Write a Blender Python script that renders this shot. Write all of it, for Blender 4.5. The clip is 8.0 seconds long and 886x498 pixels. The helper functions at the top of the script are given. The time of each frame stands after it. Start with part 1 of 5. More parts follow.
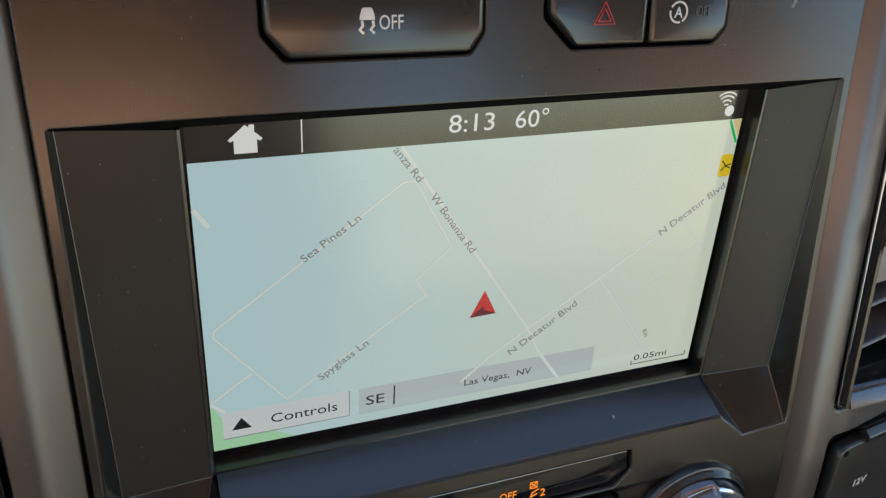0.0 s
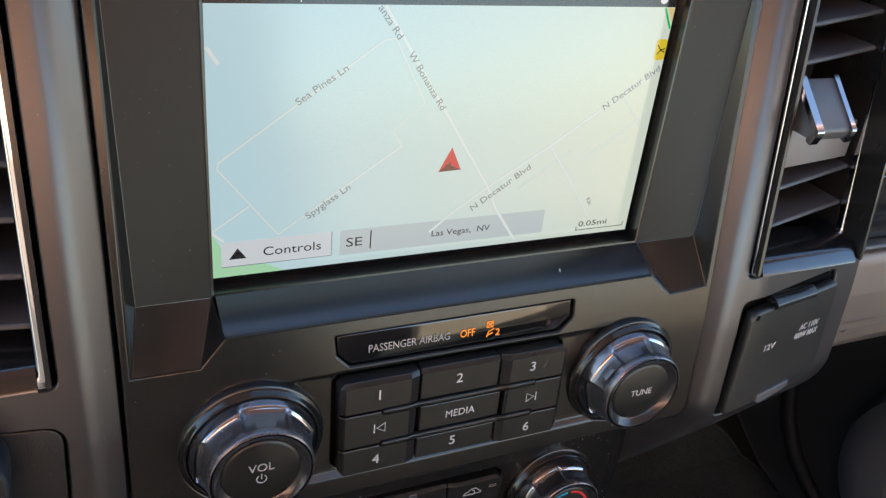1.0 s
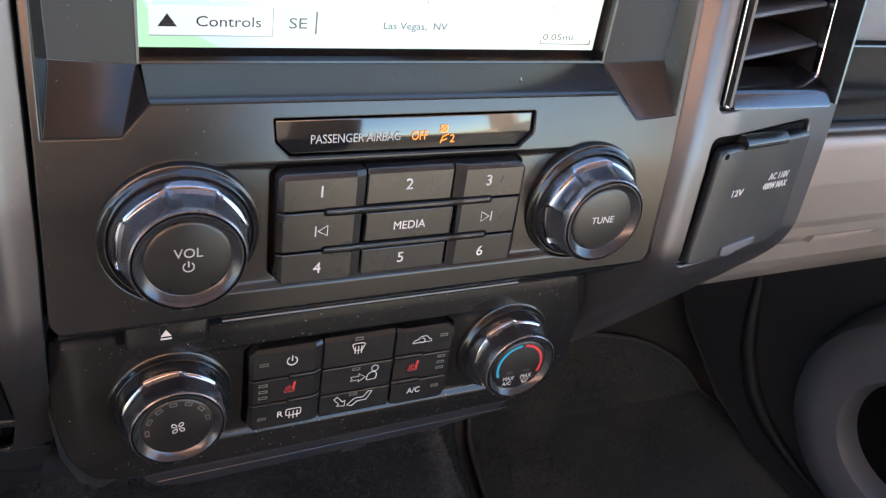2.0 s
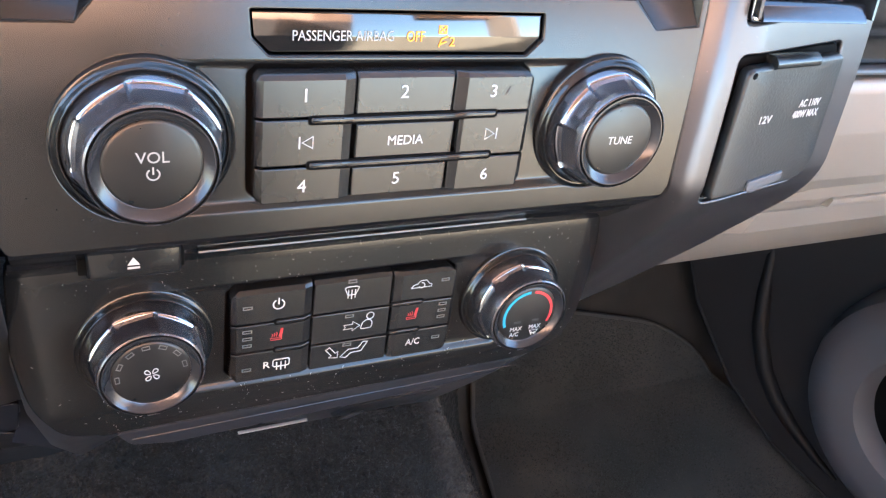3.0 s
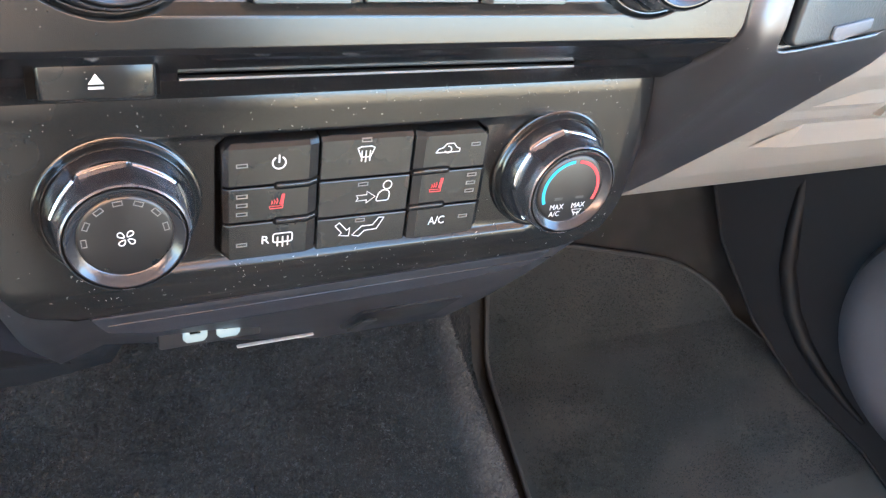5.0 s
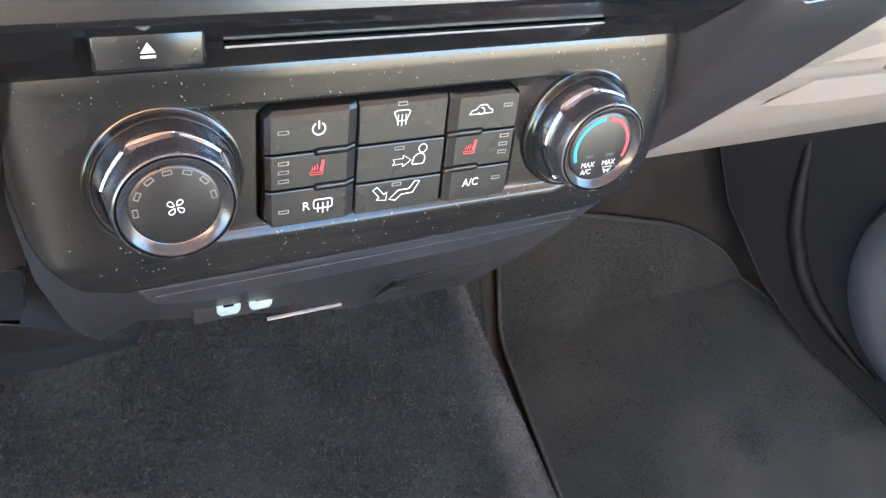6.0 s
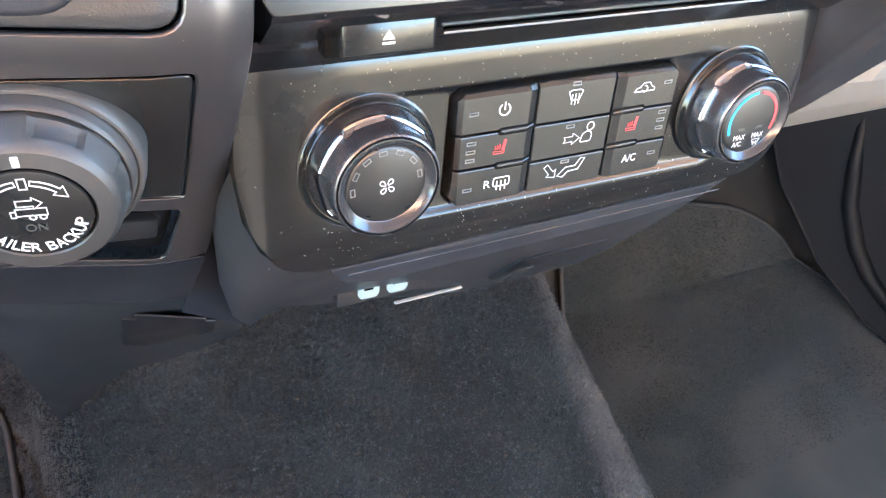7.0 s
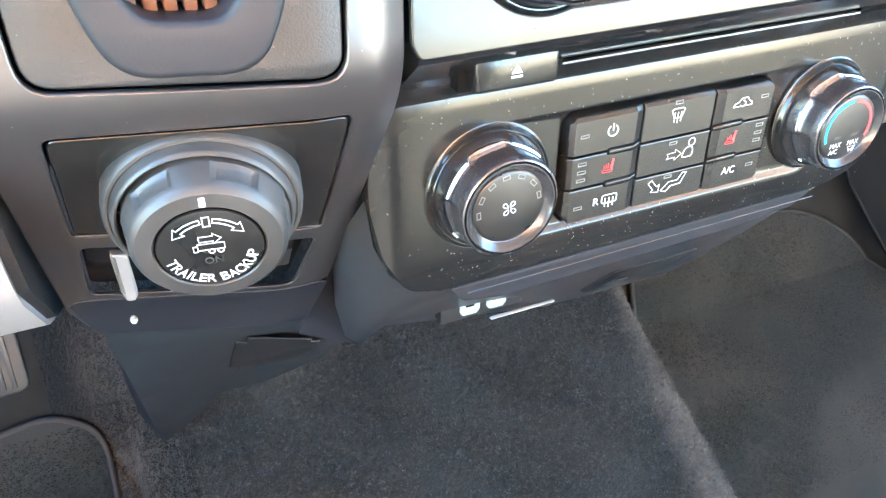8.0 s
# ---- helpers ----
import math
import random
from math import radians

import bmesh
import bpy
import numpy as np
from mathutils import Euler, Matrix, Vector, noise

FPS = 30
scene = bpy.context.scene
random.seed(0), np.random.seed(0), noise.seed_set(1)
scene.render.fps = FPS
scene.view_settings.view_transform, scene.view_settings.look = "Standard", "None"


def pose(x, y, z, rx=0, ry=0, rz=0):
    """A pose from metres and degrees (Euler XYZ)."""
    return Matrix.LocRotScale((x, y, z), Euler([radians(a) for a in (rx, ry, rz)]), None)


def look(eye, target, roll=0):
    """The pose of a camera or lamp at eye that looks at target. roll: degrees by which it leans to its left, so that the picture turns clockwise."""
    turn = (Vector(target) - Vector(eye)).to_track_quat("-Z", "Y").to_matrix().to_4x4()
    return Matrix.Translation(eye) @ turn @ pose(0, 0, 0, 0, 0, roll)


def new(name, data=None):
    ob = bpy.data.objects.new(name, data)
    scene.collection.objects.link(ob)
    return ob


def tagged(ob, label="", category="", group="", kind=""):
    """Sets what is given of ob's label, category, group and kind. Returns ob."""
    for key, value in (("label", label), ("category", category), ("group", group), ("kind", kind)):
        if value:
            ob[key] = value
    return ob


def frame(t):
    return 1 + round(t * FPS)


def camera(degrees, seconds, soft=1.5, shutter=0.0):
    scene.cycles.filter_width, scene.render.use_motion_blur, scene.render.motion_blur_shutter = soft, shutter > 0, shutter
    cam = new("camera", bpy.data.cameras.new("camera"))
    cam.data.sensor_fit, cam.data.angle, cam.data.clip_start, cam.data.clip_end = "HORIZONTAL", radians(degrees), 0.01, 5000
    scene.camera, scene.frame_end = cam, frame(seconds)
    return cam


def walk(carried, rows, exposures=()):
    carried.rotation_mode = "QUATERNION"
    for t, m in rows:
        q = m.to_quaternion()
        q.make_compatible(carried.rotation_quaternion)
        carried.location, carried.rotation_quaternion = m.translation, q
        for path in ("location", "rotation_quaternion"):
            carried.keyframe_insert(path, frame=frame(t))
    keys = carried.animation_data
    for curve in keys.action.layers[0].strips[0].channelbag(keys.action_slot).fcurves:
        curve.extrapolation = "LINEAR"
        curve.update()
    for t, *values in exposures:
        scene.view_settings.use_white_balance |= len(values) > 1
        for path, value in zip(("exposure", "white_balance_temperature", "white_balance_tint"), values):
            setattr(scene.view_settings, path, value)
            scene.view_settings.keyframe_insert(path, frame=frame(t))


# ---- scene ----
# ---- camera ----
# The stack's own frame: x to the right, y into the dashboard, z up along the screen, zero at the middle of the screen's lower edge.
LEAN = 22.0
PANEL = pose(0, 0, 0.75, -LEAN, 0, 0)
cam = camera(56.25, 8.0, soft=1.3)
PATH = [
    (0.0, -0.1002, -0.2064, 0.1758, 62.62, -3.01, -20.80),
    (0.2, -0.1053, -0.2135, 0.1709, 63.38, -3.02, -21.52),
    (0.5, -0.1081, -0.2270, 0.1695, 62.31, -3.76, -21.96),
    (0.8, -0.1206, -0.2455, 0.1580, 62.55, -4.80, -23.05),
    (1.0, -0.1273, -0.2554, 0.1531, 61.80, -5.74, -23.59),
    (1.2, -0.1316, -0.2601, 0.1409, 61.46, -6.29, -23.91),
    (1.5, -0.1296, -0.2725, 0.1251, 60.44, -7.14, -24.24),
    (1.8, -0.1264, -0.2676, 0.1072, 59.55, -8.04, -25.10),
    (2.0, -0.1186, -0.2703, 0.0901, 59.73, -8.33, -24.64),
    (2.2, -0.1134, -0.2675, 0.0763, 60.02, -8.54, -24.83),
    (3.3, -0.1060, -0.2574, 0.0420, 59.70, -7.72, -24.67),
    (3.5, -0.1047, -0.2524, 0.0344, 59.26, -7.91, -24.55),
    (4.0, -0.0991, -0.2460, 0.0151, 58.21, -7.90, -24.44),
    (4.5, -0.0964, -0.2396, -0.0005, 57.75, -7.88, -24.49),
    (5.8, -0.1056, -0.2349, -0.0132, 56.25, -6.49, -25.32),
    (6.0, -0.1127, -0.2370, -0.0137, 55.97, -5.97, -25.74),
    (6.2, -0.1180, -0.2396, -0.0114, 55.99, -5.45, -25.69),
    (6.5, -0.1306, -0.2364, -0.0138, 55.64, -4.78, -26.29),
    (6.8, -0.1572, -0.2329, -0.0143, 55.78, -4.61, -25.62),
    (7.0, -0.1748, -0.2264, -0.0173, 55.85, -3.90, -26.19),
    (7.2, -0.1857, -0.2192, -0.0214, 56.06, -3.58, -26.00),
    (7.5, -0.1938, -0.2190, -0.0211, 56.19, -1.86, -24.22),
    (7.7, -0.1959, -0.2199, -0.0207, 56.50, -1.33, -23.78),
    (8.0, -0.2043, -0.2284, -0.0074, 56.89, -0.15, -24.60),
]
EXPOSURES = [(0.0, 2.28, 6300, 8), (0.5, 2.36, 6260, 10), (1.0, 2.58, 6180, 12), (1.5, 2.78, 6110, 14), (2.0, 3.37, 6010, 14), (3.5, 4.57, 5870, 11), (4.5, 4.87, 5710, 7), (5.8, 5.0, 5710, 5), (6.0, 5.15, 5690, 5), (6.5, 5.38, 5690, 6), (7.0, 5.32, 5680, 6), (7.5, 5.16, 5660, 5), (8.0, 5.76, 5620, 0)]
walk(cam, [(t, PANEL @ pose(x, y, z, rx, ry, rz)) for t, x, y, z, rx, ry, rz in PATH], EXPOSURES)

# ---- sky and sun ----
SUN_UP, SUN_ROUND = 12.5, -34.0
sky_world = bpy.data.worlds.new("sky")
scene.world = sky_world
sky_world.use_nodes = True
sky_node = sky_world.node_tree.nodes.new("ShaderNodeTexSky")
sky_node.sky_type = "NISHITA"
sky_node.sun_disc = False
sky_node.sun_elevation, sky_node.sun_rotation = radians(SUN_UP), radians(SUN_ROUND)
sky_back = sky_world.node_tree.nodes["Background"]
sky_world.node_tree.links.new(sky_node.outputs[0], sky_back.inputs[0])
sky_back.inputs[1].default_value = 0.15
sun_data = bpy.data.lights.new("sun", "SUN")
sun_data.energy, sun_data.angle, sun_data.color = 4.5, radians(0.5), (1.0, 0.88, 0.72)
sun = new("sun", sun_data)
sun_from = Vector((math.sin(radians(SUN_ROUND)) * math.cos(radians(SUN_UP)), math.cos(radians(SUN_ROUND)) * math.cos(radians(SUN_UP)), math.sin(radians(SUN_UP))))
sun.matrix_world = look(sun_from * 20, (0, 0, 0))


# ---- materials ----
def material(name, colour, rough=0.5, metal=0.0, worn=0.0, edge=0.2, grain=0.0, grain_scale=2500.0, blotch=0.0, blotch_scale=25.0, dust=0.0, coat=0.0, emit=None, emit_strength=0.0, spec=0.5, sheen=0.0, rough_vary=0.0):
    """A surface with fine grain in its relief, soft blotches in its colour and roughness, and specks of dust."""
    m = bpy.data.materials.new(name)
    m.use_nodes = True
    tree = m.node_tree
    nodes, links = tree.nodes, tree.links
    b = nodes["Principled BSDF"]
    b.inputs["Base Color"].default_value = (*colour, 1)
    b.inputs["Roughness"].default_value = rough
    b.inputs["Metallic"].default_value = metal
    b.inputs["Specular IOR Level"].default_value = spec
    b.inputs["Coat Weight"].default_value = coat
    b.inputs["Coat Roughness"].default_value = 0.06
    if sheen:
        b.inputs["Sheen Weight"].default_value = sheen
        b.inputs["Sheen Roughness"].default_value = 0.5
    if emit:
        b.inputs["Emission Color"].default_value = (*emit, 1)
        b.inputs["Emission Strength"].default_value = emit_strength
    coords = nodes.new("ShaderNodeTexCoord")

    def noise_at(scale, detail=3.0):
        n = nodes.new("ShaderNodeTexNoise")
        n.inputs["Scale"].default_value, n.inputs["Detail"].default_value = scale, detail
        links.new(coords.outputs["Object"], n.inputs["Vector"])
        return n

    def ranged(value, lo, hi, a, z):
        r = nodes.new("ShaderNodeMapRange")
        for k, v in zip(("From Min", "From Max", "To Min", "To Max"), (lo, hi, a, z)):
            r.inputs[k].default_value = v
        links.new(value, r.inputs["Value"])
        return r.outputs["Result"]

    def mixed(fac, a, z):
        x = nodes.new("ShaderNodeMix")
        x.data_type = "RGBA"
        links.new(fac, x.inputs["Factor"])
        for socket, v in ((x.inputs["A"], a), (x.inputs["B"], z)):
            if isinstance(v, tuple):
                socket.default_value = (*v, 1)
            else:
                links.new(v, socket)
        return x.outputs["Result"]

    colour_out = None
    if blotch:
        n = noise_at(blotch_scale, 5.0)
        f = ranged(n.outputs["Fac"], 0.5 - edge, 0.5 + edge, 0.0, 1.0)
        colour_out = mixed(f, tuple(c * (1 - blotch) for c in colour), tuple(min(1.0, c * (1 + blotch)) for c in colour))
        links.new(ranged(n.outputs["Fac"], 0.3, 0.7, max(0.02, rough - rough_vary), min(1.0, rough + rough_vary)), b.inputs["Roughness"])
    if worn:
        n = noise_at(7.0, 3.0)
        f = ranged(n.outputs["Fac"], 0.42, 0.68, 0.0, worn)
        colour_out = mixed(f, colour_out if colour_out else colour, (0.09, 0.08, 0.068))
    if dust:
        v = nodes.new("ShaderNodeTexVoronoi")
        v.inputs["Scale"].default_value = 420.0
        links.new(coords.outputs["Object"], v.inputs["Vector"])
        spot = ranged(v.outputs["Distance"], 0.05, 0.1, 1.0, 0.0)
        pick = nodes.new("ShaderNodeSeparateColor")
        links.new(v.outputs["Color"], pick.inputs[0])
        some = nodes.new("ShaderNodeMath")
        some.operation = "MULTIPLY"
        links.new(ranged(pick.outputs[0], 0.78, 0.86, 0.0, 1.0), some.inputs[0])
        links.new(spot, some.inputs[1])
        spot = some.outputs[0]
        where = ranged(noise_at(30.0, 2.0).outputs["Fac"], 0.4, 0.6, 0.1 * dust, dust)
        both = nodes.new("ShaderNodeMath")
        both.operation = "MULTIPLY"
        links.new(spot, both.inputs[0])
        links.new(where, both.inputs[1])
        colour_out = mixed(both.outputs[0], colour_out if colour_out else colour, (0.45, 0.43, 0.40))
    if colour_out:
        links.new(colour_out, b.inputs["Base Color"])
    if grain:
        bump = nodes.new("ShaderNodeBump")
        bump.inputs["Strength"].default_value = grain
        bump.inputs["Distance"].default_value = 0.0004
        links.new(noise_at(grain_scale, 2.0).outputs["Fac"], bump.inputs["Height"])
        links.new(bump.outputs["Normal"], b.inputs["Normal"])
    return m


FASCIA = material("satin_black_plastic", (0.012, 0.0115, 0.011), 0.22, grain=0.03, grain_scale=2600, blotch=0.25, blotch_scale=18, dust=0.45, rough_vary=0.03)
CLIMATE = material("satin_black_lower_plastic", (0.0115, 0.0115, 0.0115), 0.17, grain=0.04, grain_scale=1800, blotch=0.25, blotch_scale=18, dust=0.5, spec=0.42, rough_vary=0.03)
SIDE_MATT = material("matt_black_side_plastic", (0.012, 0.0115, 0.011), 0.42, grain=0.08, grain_scale=2600, blotch=0.2, blotch_scale=18, dust=0.4, spec=0.3, rough_vary=0.04)
LEDGE = material("smooth_black_ledge", (0.012, 0.012, 0.013), 0.2, blotch=0.25, blotch_scale=18, dust=0.3, spec=0.8, rough_vary=0.03)
GLOSS = material("gloss_black_plastic", (0.008, 0.008, 0.009), 0.12, blotch=0.3, blotch_scale=30, dust=0.6, rough_vary=0.05)
KEY = material("key_black_plastic", (0.015, 0.015, 0.015), 0.23, grain=0.02, grain_scale=3000, blotch=0.1, blotch_scale=40, spec=0.5, rough_vary=0.01)
KEY_GLOSS = material("worn_shiny_key_black", (0.017, 0.0165, 0.016), 0.16, blotch=0.15, blotch_scale=60, rough_vary=0.03)
SLAT = material("slat_grey_plastic", (0.085, 0.09, 0.1), 0.34, blotch=0.15, blotch_scale=60, grain=0.1, rough_vary=0.05)
GAP = material("dark_gap", (0.003, 0.003, 0.003), 0.8, blotch=0.2, spec=0.06)
PEWTER = material("pewter_painted_trim", (0.094, 0.09, 0.094), 0.31, metal=0.78, grain=0.05, grain_scale=4000, blotch=0.06, blotch_scale=12, dust=0.5, rough_vary=0.02)
FOOT_BLACK = material("dull_black_plastic", (0.006, 0.006, 0.0065), 0.6, grain=0.3, grain_scale=1200, blotch=0.3, blotch_scale=10, spec=0.25, rough_vary=0.08)
KNOB_CHROME = material("knob_chrome", (0.36, 0.355, 0.38), 0.12, metal=1.0, blotch=0.08, blotch_scale=80, rough_vary=0.03)
FLANGE = material("smoked_gloss_flange", (0.13, 0.128, 0.14), 0.15, metal=0.85, blotch=0.1, blotch_scale=80, rough_vary=0.03)
SMOKED = material("smoked_gloss_chrome", (0.07, 0.075, 0.085), 0.16, metal=0.9, blotch=0.08, blotch_scale=60, rough_vary=0.03)
DARK_CHROME = material("smoked_chrome", (0.15, 0.146, 0.16), 0.26, metal=0.8, blotch=0.08, blotch_scale=80, rough_vary=0.04)
CHROME = material("chrome", (0.7, 0.7, 0.73), 0.08, metal=1.0, blotch=0.06, blotch_scale=80, rough_vary=0.03)
SATIN = material("satin_dark_bevel", (0.055, 0.055, 0.06), 0.2, metal=0.6, blotch=0.1, blotch_scale=80, rough_vary=0.04)
SEAT_GLOSS = material("smooth_black_seat", (0.012, 0.012, 0.012), 0.17, blotch=0.2, blotch_scale=40, dust=0.25, spec=0.55, rough_vary=0.03)
CAP = material("knob_cap_black", (0.011, 0.011, 0.011), 0.3, blotch=0.15, blotch_scale=50, grain=0.05, rough_vary=0.05)
GREY_RUBBER = material("worn_grey_rubber", (0.032, 0.032, 0.032), 0.42, blotch=0.2, blotch_scale=40, grain=0.15, grain_scale=2200, rough_vary=0.08)
WHITE = material("white_print", (0.5, 0.5, 0.5), 0.5, blotch=0.08, blotch_scale=300)
GREY_PRINT = material("grey_print", (0.33, 0.33, 0.33), 0.5, blotch=0.08, blotch_scale=300)
LINT = material("pale_lint", (0.3, 0.3, 0.29), 0.8, blotch=0.3, blotch_scale=300)
DIM = material("dim_print", (0.12, 0.12, 0.12), 0.5, blotch=0.1, blotch_scale=300)
FAINT = material("faint_print", (0.04, 0.04, 0.04), 0.5, blotch=0.1, blotch_scale=300)
RED_PRINT = material("red_print", (0.5, 0.03, 0.035), 0.5, blotch=0.08, blotch_scale=300)
BLUE_PRINT = material("blue_print", (0.015, 0.3, 0.48), 0.5, blotch=0.08, blotch_scale=300)
AMBER = material("amber_lit_sign", (0.2, 0.07, 0.0), 0.5, emit=(1.0, 0.28, 0.02), emit_strength=0.16)
LENS = material("smoked_lens", (0.006, 0.006, 0.007), 0.07, blotch=0.2, blotch_scale=30, spec=0.8, rough_vary=0.03)
PORT_WHITE = material("lit_port_rim", (0.2, 0.25, 0.25), 0.4, emit=(0.7, 0.95, 1.0), emit_strength=0.006)
BRIGHT_EDGE = material("pale_grey_edge", (0.13, 0.13, 0.125), 0.4, metal=0.3, blotch=0.2, blotch_scale=120, rough_vary=0.08)
BEIGE = material("light_beige_plastic", (0.3, 0.275, 0.24), 0.4, grain=0.25, grain_scale=1300, blotch=0.06, blotch_scale=12, rough_vary=0.06)
LID = material("black_grained_plastic", (0.013, 0.0135, 0.0145), 0.36, grain=0.4, grain_scale=900, blotch=0.15, blotch_scale=30, rough_vary=0.05)
PAD = material("grey_grained_vinyl", (0.2, 0.215, 0.235), 0.45, grain=0.6, grain_scale=800, blotch=0.15, blotch_scale=30, rough_vary=0.05)
DARK_TRIM = material("dark_lower_plastic", (0.012, 0.0125, 0.014), 0.45, grain=0.3, grain_scale=1500, blotch=0.3, blotch_scale=14, dust=0.3, rough_vary=0.08)
GREY_TRIM = material("light_grey_plastic", (0.2, 0.2, 0.21), 0.5, grain=0.25, grain_scale=1400, blotch=0.08, blotch_scale=14, rough_vary=0.06)
BLUE_BLACK = material("blue_black_plastic", (0.011, 0.0125, 0.017), 0.5, grain=0.15, grain_scale=1500, blotch=0.2, blotch_scale=25, spec=0.3, rough_vary=0.06)
CHIN = material("satin_slate_black_plastic", (0.025, 0.0255, 0.029), 0.34, grain=0.12, grain_scale=1600, blotch=0.2, blotch_scale=16, dust=0.3, rough_vary=0.05)
SHROUD = material("slate_black_plastic", (0.0125, 0.0165, 0.0215), 0.7, grain=0.3, grain_scale=1500, blotch=0.25, blotch_scale=20, spec=0.3, rough_vary=0.06)
POD = material("grey_door_plastic", (0.075, 0.075, 0.082), 0.5, grain=0.25, grain_scale=1400, blotch=0.08, blotch_scale=14, rough_vary=0.06)
# Tones picked for reflections; the pale one is the beige as if sunlit.
REFLECT_PALE = material("pale_reflect_tone", (0.75, 0.66, 0.5), 0.9, grain=0.5, grain_scale=700, blotch=0.12, blotch_scale=6, sheen=0.2, rough_vary=0.05)
REFLECT_BEIGE = material("beige_reflect_tone", (0.38, 0.33, 0.25), 0.9, grain=0.5, grain_scale=700, blotch=0.12, blotch_scale=6, sheen=0.2, rough_vary=0.05)
REFLECT_DARK_BROWN = material("dark_brown_reflect_tone", (0.07, 0.052, 0.045), 0.6, grain=0.5, grain_scale=500, blotch=0.2, blotch_scale=8, rough_vary=0.05)
DARK_LINER = material("dark_cloth_lining", (0.03, 0.029, 0.029), 0.9, grain=0.5, grain_scale=700, blotch=0.15, blotch_scale=6, rough_vary=0.05)
REFLECT_BROWN = material("brown_reflect_tone", (0.42, 0.25, 0.17), 0.6, grain=0.5, grain_scale=500, blotch=0.2, blotch_scale=8, rough_vary=0.05)
REFLECT_TAN = material("tan_reflect_tone", (0.85, 0.53, 0.39), 0.6, grain=0.5, grain_scale=500, blotch=0.1, blotch_scale=8, rough_vary=0.05)
ROOF_CLOTH = material("tan_roof_lining", (0.4, 0.33, 0.28), 0.95, grain=0.5, grain_scale=700, blotch=0.2, blotch_scale=3, rough_vary=0.04)
MAT_BINDING = material("mat_binding_tape", (0.03, 0.031, 0.032), 0.7, grain=0.3, grain_scale=1500, blotch=0.2, blotch_scale=60, rough_vary=0.05)
FLOOR_CARPET = material("brown_black_floor_carpet", (0.0115, 0.0118, 0.0105), 0.95, grain=0.6, grain_scale=1200, blotch=0.35, blotch_scale=26, edge=0.2, sheen=0.05, dust=0.5, worn=0.3, rough_vary=0.03)
CARPET = material("black_pile_carpet", (0.0065, 0.009, 0.0104), 0.95, grain=0.6, grain_scale=1500, blotch=0.6, blotch_scale=700, edge=0.1, sheen=0.05, dust=0.8, worn=0.14, rough_vary=0.03)
MAT_FIBRE = material("mat_fibre", (0.017, 0.0225, 0.0235), 0.95, grain=0.3, grain_scale=1500, blotch=0.7, blotch_scale=500, edge=0.1, sheen=0.05, rough_vary=0.03)
MAT_CLOTH = material("black_floor_mat_cloth", (0.0145, 0.0195, 0.0205), 0.95, grain=0.8, grain_scale=600, blotch=0.14, blotch_scale=14, edge=0.25, sheen=0.1, dust=0.3, worn=0.25, rough_vary=0.03)


def trodden(m, bands, colour):
    """Dusty worn bands along a carpet, by their distance across the cab."""
    nodes, links = m.node_tree.nodes, m.node_tree.links
    base = nodes["Principled BSDF"].inputs["Base Color"]
    coords, split, cloud = nodes.new("ShaderNodeTexCoord"), nodes.new("ShaderNodeSeparateXYZ"), nodes.new("ShaderNodeTexNoise")
    cloud.inputs["Scale"].default_value, cloud.inputs["Detail"].default_value = 16.0, 6.0
    links.new(coords.outputs["Object"], split.inputs[0])
    links.new(coords.outputs["Object"], cloud.inputs["Vector"])
    patchy = nodes.new("ShaderNodeMapRange")
    patchy.inputs["From Min"].default_value, patchy.inputs["From Max"].default_value = 0.3, 0.62
    links.new(cloud.outputs["Fac"], patchy.inputs["Value"])
    for centre, half, amount in bands:
        off, size, fall, both, mix = (nodes.new(k) for k in ("ShaderNodeMath", "ShaderNodeMath", "ShaderNodeMapRange", "ShaderNodeMath", "ShaderNodeMix"))
        off.operation, size.operation, both.operation = "SUBTRACT", "ABSOLUTE", "MULTIPLY"
        off.inputs[1].default_value = centre
        links.new(split.outputs["X"], off.inputs[0])
        links.new(off.outputs[0], size.inputs[0])
        fall.interpolation_type = "SMOOTHSTEP"
        for k, v in zip(("From Min", "From Max", "To Min", "To Max"), (half * 0.2, half, amount, 0.0)):
            fall.inputs[k].default_value = v
        links.new(size.outputs[0], fall.inputs["Value"])
        links.new(fall.outputs["Result"], both.inputs[0])
        links.new(patchy.outputs["Result"], both.inputs[1])
        mix.data_type = "RGBA"
        links.new(both.outputs[0], mix.inputs["Factor"])
        links.new(base.links[0].from_socket, mix.inputs["A"])
        mix.inputs["B"].default_value = (*colour, 1)
        links.new(mix.outputs["Result"], base)


FIBRE = material("carpet_fibre", (0.01, 0.0115, 0.0125), 0.9, blotch=0.3, blotch_scale=20, sheen=0.05, rough_vary=0.03)
tufts = FIBRE.node_tree
tuft_info, tuft_power, tuft_mix = (tufts.nodes.new(k) for k in ("ShaderNodeNewGeometry", "ShaderNodeMath", "ShaderNodeMix"))
tuft_power.operation, tuft_mix.data_type = "POWER", "RGBA"
tuft_power.inputs[1].default_value = 2.5
nap_coords, nap_cloud, nap_range, nap_both = (tufts.nodes.new(k) for k in ("ShaderNodeTexCoord", "ShaderNodeTexNoise", "ShaderNodeMapRange", "ShaderNodeMath"))
nap_cloud.inputs["Scale"].default_value, nap_cloud.inputs["Detail"].default_value = 120.0, 2.0
nap_range.inputs["From Min"].default_value, nap_range.inputs["From Max"].default_value = 0.35, 0.65
nap_range.inputs["To Min"].default_value = 0.15
nap_both.operation = "MULTIPLY"
tuft_mix.inputs["A"].default_value, tuft_mix.inputs["B"].default_value = (0.0035, 0.0048, 0.0056, 1), (0.042, 0.05, 0.055, 1)
tufts.links.new(tuft_info.outputs["Random Per Island"], tuft_power.inputs[0])
